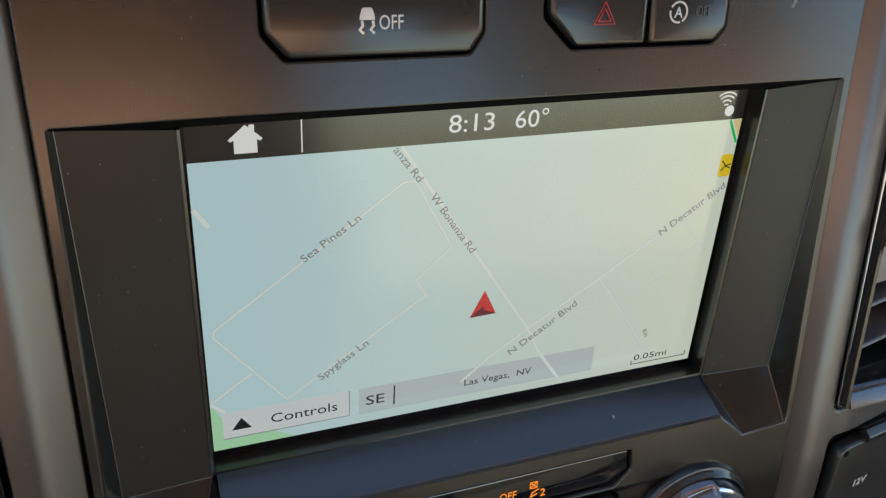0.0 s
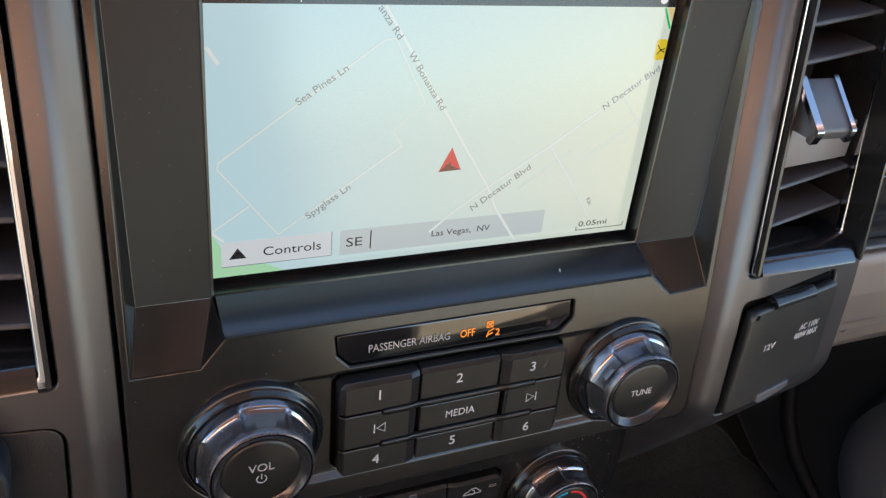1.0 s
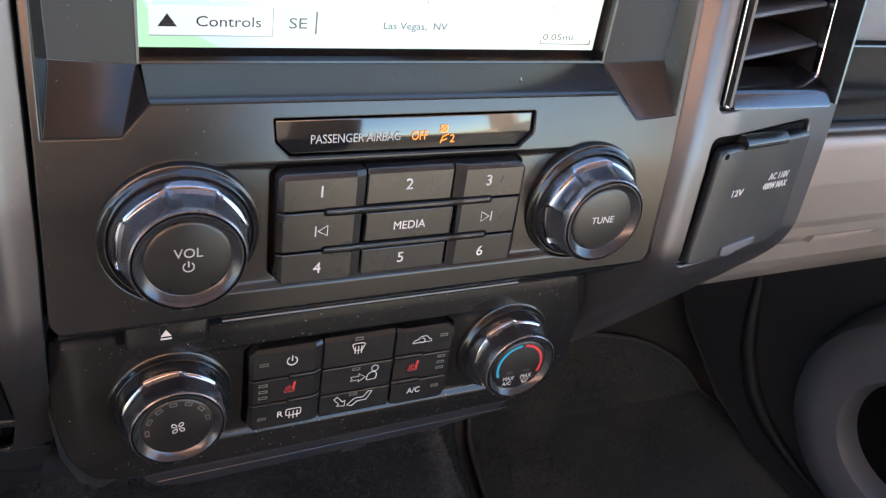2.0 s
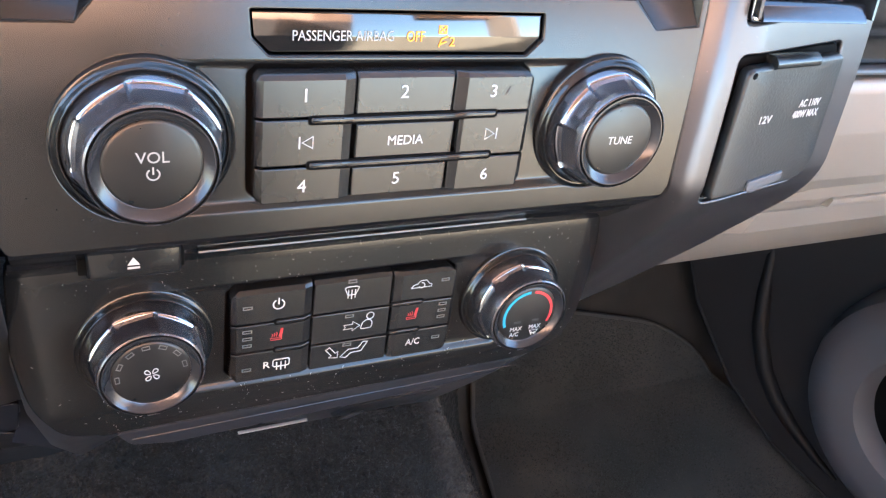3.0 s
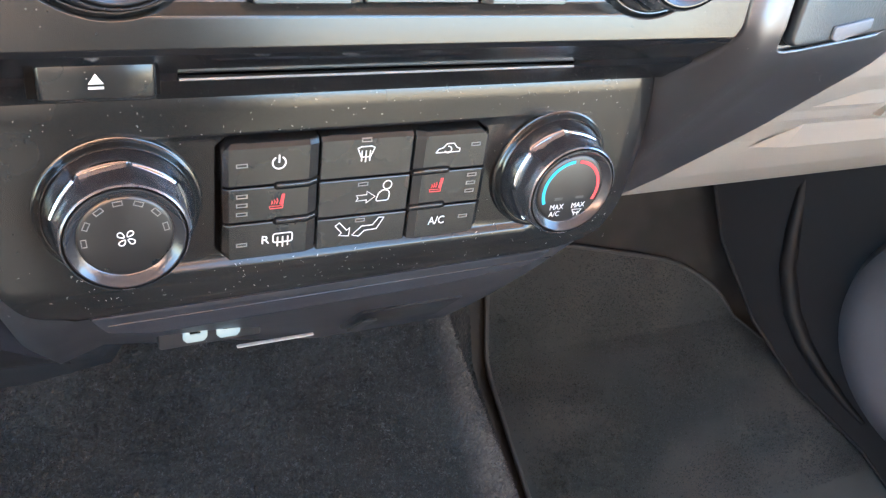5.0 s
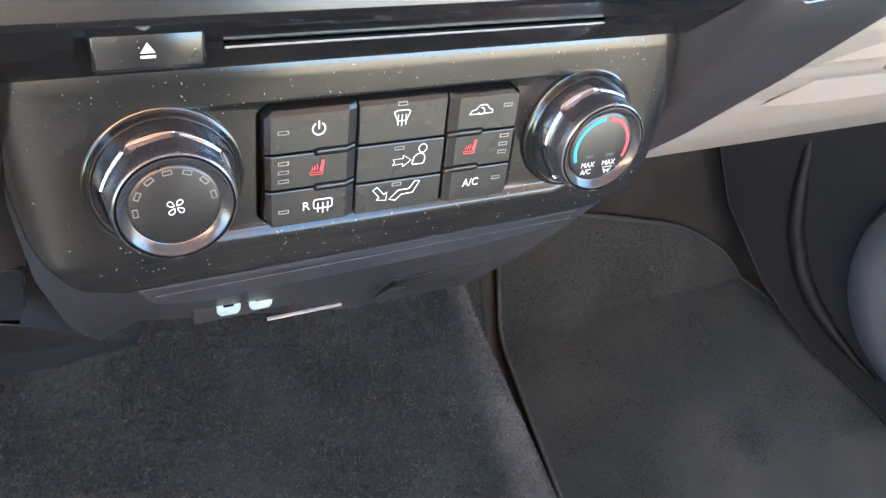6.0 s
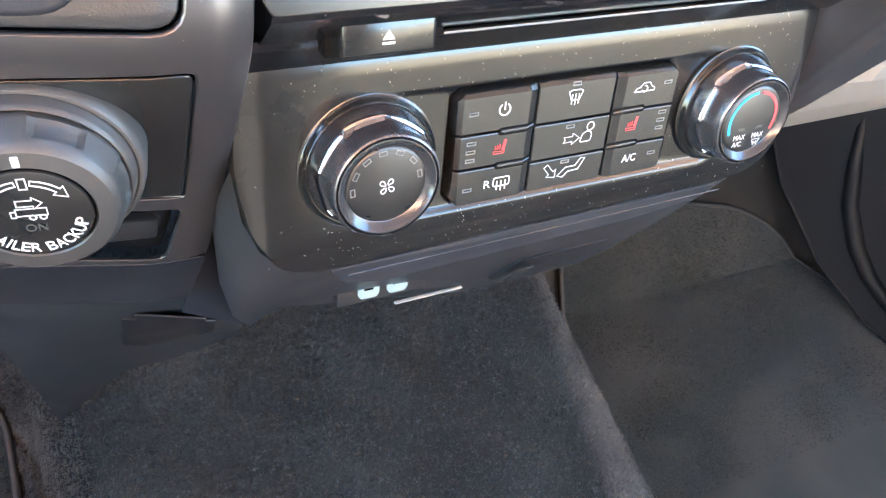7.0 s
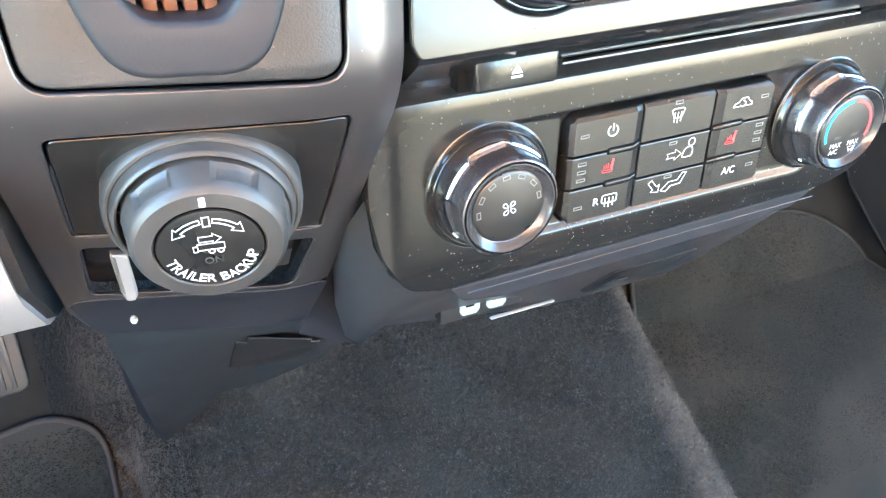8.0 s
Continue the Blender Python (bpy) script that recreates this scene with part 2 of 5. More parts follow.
tufts.links.new(nap_coords.outputs["Object"], nap_cloud.inputs["Vector"])
tufts.links.new(nap_cloud.outputs["Fac"], nap_range.inputs["Value"])
tufts.links.new(tuft_power.outputs[0], nap_both.inputs[0])
tufts.links.new(nap_range.outputs["Result"], nap_both.inputs[1])
tufts.links.new(nap_both.outputs[0], tuft_mix.inputs["Factor"])
tufts.links.new(tuft_mix.outputs["Result"], tufts.nodes["Principled BSDF"].inputs["Base Color"])
trodden(FIBRE, [(0.212, 0.034, 0.8), (-0.245, 0.04, 0.7)], (0.07, 0.066, 0.062))
trodden(CARPET, [(0.212, 0.034, 0.8), (-0.245, 0.04, 0.7)], (0.07, 0.066, 0.062))
ASPHALT = material("asphalt", (0.3, 0.27, 0.21), 0.9, grain=0.6, grain_scale=60, blotch=0.3, blotch_scale=0.8, rough_vary=0.05)
WOOD_BROWN = material("brown_ribbed_plastic", (0.12, 0.06, 0.035), 0.35, blotch=0.2, blotch_scale=60, rough_vary=0.08)


def screen_glow(name, colour, strength=1.0, tint=None):
    """A lit part of the display under its glossy cover."""
    m = material(name, (0.012, 0.012, 0.012), 0.16, emit=colour, emit_strength=strength)
    if tint:
        nodes, links = m.node_tree.nodes, m.node_tree.links
        coords, split, across, mix = (nodes.new(k) for k in ("ShaderNodeTexCoord", "ShaderNodeSeparateXYZ", "ShaderNodeMapRange", "ShaderNodeMix"))
        across.inputs["From Min"].default_value, across.inputs["From Max"].default_value = -0.075, 0.08
        mix.data_type = "RGBA"
        mix.inputs["A"].default_value, mix.inputs["B"].default_value = (*colour, 1), (*tint, 1)
        links.new(coords.outputs["Object"], split.inputs[0])
        links.new(split.outputs["X"], across.inputs["Value"])
        links.new(across.outputs["Result"], mix.inputs["Factor"])
        links.new(mix.outputs["Result"], nodes["Principled BSDF"].inputs["Emission Color"])
    return m


GLOW = 0.115
MAP = screen_glow("map_ground", (0.64, 0.86, 0.88), GLOW, (0.86, 0.92, 0.74))
MAP_ROAD = screen_glow("map_road", (0.9, 0.96, 0.88), GLOW)
MAP_EDGE = screen_glow("map_road_edge", (0.66, 0.76, 0.71), GLOW)
MAP_PARK = screen_glow("map_park", (0.5, 0.86, 0.5), GLOW)
MAP_GREY = screen_glow("map_name", (0.28, 0.27, 0.27), GLOW)
MAP_BUTTON = screen_glow("map_button", (0.8, 0.83, 0.82), GLOW)
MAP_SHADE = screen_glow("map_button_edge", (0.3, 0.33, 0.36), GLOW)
MAP_INFO = screen_glow("map_info_bar", (0.62, 0.69, 0.68), GLOW)
MAP_BLACK = screen_glow("map_lettering", (0.01, 0.01, 0.012), GLOW)
MAP_RED = screen_glow("map_arrow_red", (0.75, 0.04, 0.04), GLOW)
MAP_DARKRED = screen_glow("map_arrow_dark", (0.16, 0.02, 0.02), GLOW)
MAP_GREEN = screen_glow("map_route_green", (0.02, 0.62, 0.1), GLOW)
MAP_YELLOW = screen_glow("map_sign_yellow", (0.95, 0.68, 0.02), GLOW)
MAP_SAND = screen_glow("map_corner_sand", (0.95, 0.72, 0.3), GLOW)
STATUS = screen_glow("status_bar_dark", (0.02, 0.016, 0.014), GLOW)
STATUS_WHITE = screen_glow("status_lettering", (0.9, 0.88, 0.84), GLOW * 1.15)


# ---- shaping, in millimetres ----
ORIGIN = {}


def thing(name, origin, label, category, group="", kind="", world=False):
    ob = new(name)
    ob.empty_display_size = 0.01
    place = Matrix.Translation(Vector(origin) / 1000)
    ob.matrix_world = place if world else PANEL @ place
    ORIGIN[ob] = Vector(origin)
    return tagged(ob, label, category, group, kind)


def mesh_of(name, bm, mat, origin, smooth=32, depth=None, reach=5.0):
    bmesh.ops.recalc_face_normals(bm, faces=bm.faces)
    bm.transform(Matrix.Scale(0.001, 4) @ Matrix.Translation(-Vector(origin)))
    me = bpy.data.meshes.new(name)
    bm.to_mesh(me)
    bm.free()
    me.shade_smooth()
    me.set_sharp_from_angle(angle=radians(smooth))
    me.materials.append(mat)
    if depth:
        follow(me, depth, origin, reach)
    return me


def follow(me, depth, origin, reach):
    """Shades the broad faces of a bent plate by the smooth slope of its depth."""
    flat = [a.value for a in me.attributes["broad"].data]
    normals = [Vector(c.vector) for c in me.corner_normals]
    for face in me.polygons:
        if flat[face.index]:
            for k in face.loop_indices:
                p = me.vertices[me.loops[k].vertex_index].co * 1000 + Vector(origin)
                sx = (depth(p.x + 1.5, p.z) - depth(p.x - 1.5, p.z)) / 3
                sz = (depth(p.x, p.z + reach) - depth(p.x, p.z - reach)) / (2 * reach)
                n = Vector((sx, -1, sz)).normalized()
                normals[k] = n if face.normal.y < 0 else -n
    me.normals_split_custom_set(normals)


def part(name, bm, mat, parent, label="", smooth=32, depth=None, reach=5.0):
    """Links a bmesh as one mesh object under a thing or under one of its parts."""
    origin = ORIGIN[parent]
    ob = new(name, mesh_of(name, bm, mat, origin, smooth, depth, reach))
    ob.parent = parent
    ORIGIN[ob] = origin
    return tagged(ob, label)


def single(name, bm, mat, label, category, world=False, kind="", group="", smooth=32, origin=(0, 0, 0)):
    """A top-level thing of one mesh."""
    ob = new(name, mesh_of(name, bm, mat, origin, smooth))
    ob.matrix_world = Matrix.Translation(Vector(origin) / 1000) if world else PANEL @ Matrix.Translation(Vector(origin) / 1000)
    ORIGIN[ob] = Vector(origin)
    return tagged(ob, label, category, group, kind)


def fillet(points, r, n=4):
    """Rounds the corners of a closed outline."""
    out = []
    for i, p in enumerate(points):
        p = Vector(p)
        a, b = Vector(points[i - 1]) - p, Vector(points[(i + 1) % len(points)]) - p
        cut = min(r, a.length * 0.45, b.length * 0.45)
        a, b = p + a.normalized() * cut, p + b.normalized() * cut
        for k in range(n + 1):
            s = k / n
            out.append(tuple((1 - s) ** 2 * a + 2 * s * (1 - s) * p + s * s * b))
    return out


def rect(x0, x1, z0, z1, r=0.0, n=4):
    pts = [(x0, z0), (x1, z0), (x1, z1), (x0, z1)]
    return fillet(pts, r, n) if r else pts


def disc(x, z, r, n=40):
    return [(x + r * math.cos(2 * math.pi * k / n), z + r * math.sin(2 * math.pi * k / n)) for k in range(n)]


def curve_mesh(curve):
    ob = bpy.data.objects.new("shape", curve)
    me = ob.to_mesh()
    bm = bmesh.new()
    bm.from_mesh(me)
    ob.to_mesh_clear()
    bpy.data.objects.remove(ob)
    bpy.data.curves.remove(curve)
    bmesh.ops.remove_doubles(bm, verts=bm.verts, dist=1e-4)
    return bm


def plate(loops, y_front, thick, bevel=0.0, steps=1):
    """A flat plate from an outline and its holes, lying in x and z, its front at y_front."""
    c = bpy.data.curves.new("shape", "CURVE")
    c.dimensions, c.fill_mode = "2D", "BOTH"
    c.extrude, c.bevel_depth, c.bevel_resolution, c.offset = thick / 2 - bevel, bevel, steps, -bevel
    for loop in loops:
        s = c.splines.new("POLY")
        s.points.add(len(loop) - 1)
        for q, (x, z) in zip(s.points, loop):
            q.co = (x, z, 0, 1)
        s.use_cyclic_u = True
    bm = curve_mesh(c)
    bm.transform(Matrix(((1, 0, 0, 0), (0, 0, -1, y_front + thick / 2), (0, 1, 0, 0), (0, 0, 0, 1))))
    return bm


def bend(bm, depth, cuts=(), xcuts=()):
    """Pushes a plate into the depth that depth(x, z) gives."""
    for axis, values in ((2, cuts), (0, xcuts)):
        for v in values:
            co, no = [0, 0, 0], [0, 0, 0]
            co[axis], no[axis] = v, 1
            bmesh.ops.bisect_plane(bm, geom=bm.verts[:] + bm.edges[:] + bm.faces[:], plane_co=co, plane_no=no)
    bm.normal_update()
    broad = bm.faces.layers.int.new("broad")
    for f in bm.faces:
        f[broad] = 1 if abs(f.normal.y) > 0.98 else 0
    for v in bm.verts:
        v.co.y += depth(v.co.x, v.co.z)
    return bm


def lettering(s, x, z, height, y=0.0, width=0.0, thick=0.12, align="CENTER", turn=0.0, bold=0.0):
    """Words in the built-in font, by the height of their capitals; width stretches them to fit."""
    c = bpy.data.curves.new("shape", "FONT")
    c.body, c.size, c.extrude, c.align_x, c.resolution_u = s, height / 0.7, 0.0, align, 3
    c.offset = bold * height
    bm = curve_mesh(c)
    xs = [v.co.x for v in bm.verts]
    if width and xs:
        k = width / (max(xs) - min(xs))
        for v in bm.verts:
            v.co.x *= k
    up = bmesh.ops.extrude_face_region(bm, geom=bm.faces[:])
    for v in up["geom"]:
        if isinstance(v, bmesh.types.BMVert):
            v.co.z += thick
    a, b = math.cos(radians(turn)), math.sin(radians(turn))
    for v in bm.verts:
        px, pz = v.co.x, v.co.y - height / 2
        v.co = (x + a * px - b * pz, y - v.co.z, z + b * px + a * pz)
    return bm


def strokes(lines, width, y, thick=0.12, closed=()):
    """Thin raised lines along polylines of (x, z)."""
    c = bpy.data.curves.new("shape", "CURVE")
    c.dimensions, c.bevel_depth, c.bevel_resolution, c.use_fill_caps = "3D", width / 2, 1, True
    for i, line in enumerate(lines):
        s = c.splines.new("POLY")
        s.points.add(len(line) - 1)
        for q, (x, z) in zip(s.points, line):
            q.co = (x, 0, z, 1)
        s.use_cyclic_u = i in closed
    bm = curve_mesh(c)
    for v in bm.verts:
        v.co.y = y + v.co.y * 2 * thick / width
    return bm


def tube(points, r, thins=None):
    """A thin round cord along points in space, thinned point by point where asked."""
    c = bpy.data.curves.new("shape", "CURVE")
    c.dimensions, c.bevel_depth, c.bevel_resolution = "3D", r, 1
    s = c.splines.new("POLY")
    s.points.add(len(points) - 1)
    for k, (q, p) in enumerate(zip(s.points, points)):
        q.co = (*p, 1)
        q.radius = thins[k] if thins else 1.0
    return curve_mesh(c)


def arc(x, z, r, a0, a1, n=24, squash=1.0):
    return [(x + r * math.cos(radians(a0 + (a1 - a0) * k / n)), z + squash * r * math.sin(radians(a0 + (a1 - a0) * k / n))) for k in range(n + 1)]


def lathe(profile, n=72, shape=None, rise=None):
    """Turns a profile of (radius, height towards the viewer) about the y axis; shape(i, angle) scales the radius of ring i, rise(i, angle) lifts it."""
    bm = bmesh.new()
    rings = []
    for i, (r, h) in enumerate(profile):
        if r < 1e-6:
            rings.append([bm.verts.new((0, -h, 0))])
            continue
        ring = []
        for k in range(n):
            a = 2 * math.pi * k / n
            q = r * (shape(i, a) if shape else 1.0)
            ring.append(bm.verts.new((q * math.cos(a), -h - (rise(i, a) if rise else 0.0), q * math.sin(a))))
        rings.append(ring)
    for a, b in zip(rings, rings[1:]):
        for k in range(n):
            if len(a) > 1 and len(b) > 1:
                bm.faces.new((a[k], a[(k + 1) % n], b[(k + 1) % n], b[k]))
            elif len(a) > 1:
                bm.faces.new((a[k], a[(k + 1) % n], b[0]))
            elif len(b) > 1:
                bm.faces.new((a[0], b[(k + 1) % n], b[k]))
    return bm


def moved(bm, x=0.0, y=0.0, z=0.0, rx=0.0, ry=0.0, rz=0.0):
    bm.transform(Matrix.Translation((x, y, z)) @ Euler((radians(rx), radians(ry), radians(rz))).to_matrix().to_4x4())
    return bm


def joined(*bms):
    out = bmesh.new()
    for b in bms:
        me = bpy.data.meshes.new("shape")
        b.to_mesh(me)
        b.free()
        out.from_mesh(me)
        bpy.data.meshes.remove(me)
    return out


def block(x0, x1, y0, y1, z0, z1, bevel=0.0, steps=2):
    bm = bmesh.new()
    bmesh.ops.create_cube(bm, size=1)
    for v in bm.verts:
        v.co = ((x0 + x1) / 2 + v.co.x * (x1 - x0), (y0 + y1) / 2 + v.co.y * (y1 - y0), (z0 + z1) / 2 + v.co.z * (z1 - z0))
    if bevel:
        bmesh.ops.bevel(bm, geom=bm.edges[:], offset=bevel, segments=steps, affect="EDGES", profile=0.5)
    return bm


def run(section, x0, x1, bevel=0.0, steps=2):
    """A section of (y, z) carried along x."""
    bm = bmesh.new()
    a = [bm.verts.new((x0, y, z)) for y, z in section]
    b = [bm.verts.new((x1, y, z)) for y, z in section]
    n = len(section)
    bm.faces.new(a)
    bm.faces.new(b[::-1])
    for k in range(n):
        bm.faces.new((a[k], b[k], b[(k + 1) % n], a[(k + 1) % n]))
    if bevel:
        edges = [e for e in bm.edges if abs(e.verts[0].co.x - e.verts[1].co.x) > 1e-3]
        bmesh.ops.bevel(bm, geom=edges, offset=bevel, segments=steps, affect="EDGES", profile=0.5)
    return bm


def facets(polys, thick=2.0):
    """Thin-walled facets from corner lists, thickened away from the viewer."""
    bm = bmesh.new()
    made = {}
    for poly in polys:
        vs = []
        for p in poly:
            if p not in made:
                made[p] = bm.verts.new(p)
            vs.append(made[p])
        bm.faces.new(vs)
    bmesh.ops.recalc_face_normals(bm, faces=bm.faces)
    ahead = sum(f.normal.y for f in bm.faces)
    if ahead > 0:
        bmesh.ops.reverse_faces(bm, faces=bm.faces)
    bmesh.ops.solidify(bm, geom=bm.faces[:], thickness=thick)
    return bm


def patch(a, b, c, d, n=12, bulge=0.0):
    """A smooth four-cornered sheet, thickened away from the viewer."""
    bm = bmesh.new()
    a, b, c, d = (Vector(p) for p in (a, b, c, d))
    grid = []
    for j in range(n + 1):
        v = j / n
        row = []
        for i in range(n + 1):
            u = i / n
            p = (1 - v) * ((1 - u) * a + u * b) + v * ((1 - u) * d + u * c)
            row.append(bm.verts.new(p + Vector((0, bulge * 16 * u * (1 - u) * v * (1 - v), 0))))
        grid.append(row)
    for j in range(n):
        for i in range(n):
            bm.faces.new((grid[j][i], grid[j][i + 1], grid[j + 1][i + 1], grid[j + 1][i]))
    bmesh.ops.recalc_face_normals(bm, faces=bm.faces)
    if sum(f.normal.y for f in bm.faces) > 0:
        bmesh.ops.reverse_faces(bm, faces=bm.faces)
    bmesh.ops.solidify(bm, geom=bm.faces[:], thickness=1.5)
    return bm


def interp(v, xs, ys):
    return float(np.interp(v, xs, ys))


def face_depth(x, z):
    return interp(z, (-89, -40, -20, 108, 150), (-28, -26, -24, -8, -3))


def channel(x, z, top, low, deep=1.5):
    """A shallow trough between two knobs, with a short drop above and a sloping sill below."""
    return deep * interp(z, (low - 3.4, low - 0.2, top, top + 1.6), (0, 1, 1, 0)) * interp(abs(x), (74, 80), (1, 0))


def radio_depth(x, z):
    """The fascia's depth, its folds softened, with the trough behind the radio keys."""
    return sum(face_depth(x, z + d) for d in (-5, -2.5, 0, 2.5, 5)) / 5 + channel(x, z, -32.6, -76.4)


def climate_depth(x, z):
    """The climate panel rolls back along its top and falls away a little along its foot."""
    return 4.6 + 0.014 * max(0.0, z + 121) ** 2 + 0.012 * max(0.0, -178 - z) ** 2 + 0.02 * max(0.0, abs(x) - 112) ** 2 + channel(x, z, -130.4, -176.2)


def trim_depth(x, z):
    return interp(z, (-257, -107, -98, -90, -84, -40, -20, 108, 150), (90, -22, -27.5, -30.2, -31, -29, -27, -11, -6)) + max(0.0, abs(x) - 150) * 0.18

# ---- cab: floor, unseen walls and roof, outside ----
def slab(name, x0, x1, y0, y1, z0, z1, mat, label, category):
    return single(name, block(x0, x1, y0, y1, z0, z1), mat, label, category, world=True, kind="structure", origin=((x0 + x1) / 2, (y0 + y1) / 2, z0))


slab("ground", -60000, 60000, -60000, 60000, -760, -700, ASPHALT, "sandy ground outside the vehicle", "ground")
slab("wall_underbody", -850, 870, -870, 650, -700, -62, DARK_TRIM, "dark plain underbody below the floor", "underbody")
slab("floor", -860, 880, -880, 660, -60, -4, DARK_TRIM, "dark floor pan under the carpets", "floor")
# Unseen rear pieces, toned and sized for what the panels mirror.
slab("reflect_wall_driver", -840, 100, -880, -820, 0, 830, DARK_LINER, "unseen rear wall piece, dark to keep reflections dark", "wall")
slab("reflect_wall_upper", -840, 140, -880, -822, 830, 1020, REFLECT_DARK_BROWN, "unseen rear wall piece, dark brown for reflections", "wall")
slab("reflect_wall_top", -840, 0, -880, -824, 1020, 1320, REFLECT_TAN, "unseen rear wall piece, tan to warm the fascia's sheen", "wall")
slab("reflect_wall_top_middle", 0, 140, -880, -822, 1020, 1320, REFLECT_BROWN, "unseen rear wall piece, brown for the fascia's sheen", "wall")
slab("reflect_wall_middle", 100, 140, -880, -820, 590, 830, DARK_LINER, "unseen rear wall piece, dark to keep reflections dark", "wall")
slab("reflect_wall_low", 100, 880, -880, -820, 0, 428, DARK_LINER, "unseen rear wall piece, dark to keep reflections dark", "wall")
slab("reflect_wall_passenger", 100, 880, -880, -822, 428, 590, REFLECT_PALE, "unseen rear wall piece, pale to brighten key reflections", "wall")
slab("reflect_wall_passenger_upper", 140, 880, -880, -822, 590, 800, REFLECT_BEIGE, "unseen rear wall piece, beige for olive reflections", "wall")
slab("reflect_wall_header", 420, 880, -880, -822, 1060, 1320, REFLECT_BROWN, "unseen rear header piece, brown for reflections", "wall")
slab("wall_driver", -860, -800, 230, 620, -4, 800, DARK_LINER, "dark unseen side wall ahead of the side opening", "wall")
# Added out of view; its height limits the side light on the floor.
slab("side_light_block", -860, -800, -820, 230, -4, 560, DARK_LINER, "dark unseen board that blocks low side light", "wall")
slab("wall_passenger", 840, 880, -820, 620, 0, 430, DARK_LINER, "dark lower side wall of the cab", "wall")
slab("wall_passenger_upper", 842, 880, -820, 620, 430, 800, BEIGE, "pale beige door trim under the side window", "wall")
slab("pillar_driver", -850, -800, -880, -640, 830, 1320, ROOF_CLOTH, "tan pillar behind the side window", "pillar")
slab("pillar_passenger", 840, 880, -880, -700, 800, 1320, ROOF_CLOTH, "tan pillar behind the side window", "pillar")
slab("pillar_front_driver", -850, -800, 260, 620, 800, 1320, ROOF_CLOTH, "tan front pillar of the cab", "pillar")
slab("pillar_front_passenger", 840, 880, 260, 620, 800, 1320, ROOF_CLOTH, "tan front pillar of the cab", "pillar")
# Two tan sheets added out of view for the corner facet to mirror.
slab("reflect_ceiling", -850, 880, -428, -170, 1322, 1360, REFLECT_TAN, "tan unseen roof piece, added for brown reflections", "ceiling")
slab("reflect_sheet", -450, -20, -168, 160, 1324, 1358, REFLECT_TAN, "tan unseen sheet, added for a brown facet reflection", "ceiling")
slab("ceiling", -850, 880, -880, -430, 1320, 1360, ROOF_CLOTH, "tan cloth roof lining", "ceiling")
slab("wall_firewall", -860, 880, 620, 660, -4, 900, DARK_TRIM, "dark firewall behind the dashboard", "wall")

# ---- dashboard body ----
pad_thing = thing("dashboard", (0, 60, 0), "grey grained vinyl dashboard above a pale glovebox", "dashboard")
part("top_pad", run([(3, 152), (40, 175), (480, 360), (540, 330), (480, 250), (60, 120), (20, 140)], -800, 840), PAD, pad_thing, "grey grained vinyl pad")
part("passenger_pad", run([(34, -5), (20, 30), (18, 90), (40, 160), (120, 170), (120, -7), (46, -8)], 212, 840, 4), PAD, pad_thing, "grey grained vinyl pad")
part("band", run([(40, -9), (42, -14), (43.4, -22), (45.4, -32), (49, -40), (54, -46), (57, -54), (58, -64.5), (120, -64.5), (120, -9)], 212, 840, 2.5, 3), LEDGE, pad_thing, "smooth blue-black band that rolls under", smooth=50)
part("accent_strip", run([(52.6, -65.4), (51.4, -66.8), (52.2, -68.8), (100, -68.8), (100, -65.4)], 212, 840, 0.5), BRIGHT_EDGE, pad_thing, "thin silver strip")
part("dark_joint", run([(60, -68.9), (60, -71.8), (110, -71.8), (110, -68.9)], 212, 840), GAP, pad_thing)
part("column_core", block(-236, 236, 60, 160, -140, 150), GAP, pad_thing)

glovebox = thing("glovebox", (480, 60, -70), "pale beige plastic glovebox panel under the passenger dash", "glovebox")
part("door", run([(52, -72), (50, -78), (60, -110), (92, -160), (140, -206), (147, -217), (152, -218), (190, -218), (190, -72)], 150, 840, 2.5, 3), BEIGE, glovebox, "pale beige lid")
part("knee_panel", run([(152, -219), (160, -226), (182, -250), (190, -264), (214, -296), (240, -324), (250, -332), (262, -330), (262, -219)], 150, 840, 3, 3), BEIGE, glovebox, "pale beige lower edge")


def ledge(name, x0, x1, top, low, out):
    """A long moulded step whose end runs out in a point."""
    bm = bmesh.new()
    tip = bm.verts.new((x0, low[0], low[1]))
    a, b = ([bm.verts.new((x, *p)) for p in (top, out, low)] for x in (x0 + 22, x1))
    bm.faces.new((a[0], a[1], b[1], b[0]))
    bm.faces.new((a[1], a[2], b[2], b[1]))
    bm.faces.new((tip, a[1], a[0]))
    bm.faces.new((tip, a[2], a[1]))
    part(name, bm, BEIGE, glovebox, "moulded step", smooth=20)


ledge("ledge", 396, 840, (162, -228), (186, -258), (171, -252))
ledge("ledge", 380, 840, (111, -178), (132, -199), (120, -193))
part("latch", run([(136, -206), (139, -214), (147, -216), (143, -204)], 466, 540, 1.0), BEIGE, glovebox)


# ---- radio fascia ----
ZC = [140, 113, 110.5, 108, 105.5, 103, 80, 40, 0, -20, -40, -65]
fascia = thing("radio_fascia", (0, 0, 0), "satin black plastic radio fascia round the recessed screen", "fascia")
outer = fillet([(-121, 150), (121, 150), (121.5, -20), (123.5, -84), (121, -88.5), (-119, -88.5), (-121.5, -84), (-120.5, -20)][::-1], 1.5, 2)
window_hole = [(-117, 108.5), (117, 108.5), (118.5, -19), (99, -20.5), (87.5, -10), (-87.5, -10), (-96, -20), (-117.8, -20)]
knob_holes = [disc(-79.5, -55, 25.5, 64), disc(80.5, -55.5, 25.5, 64)]
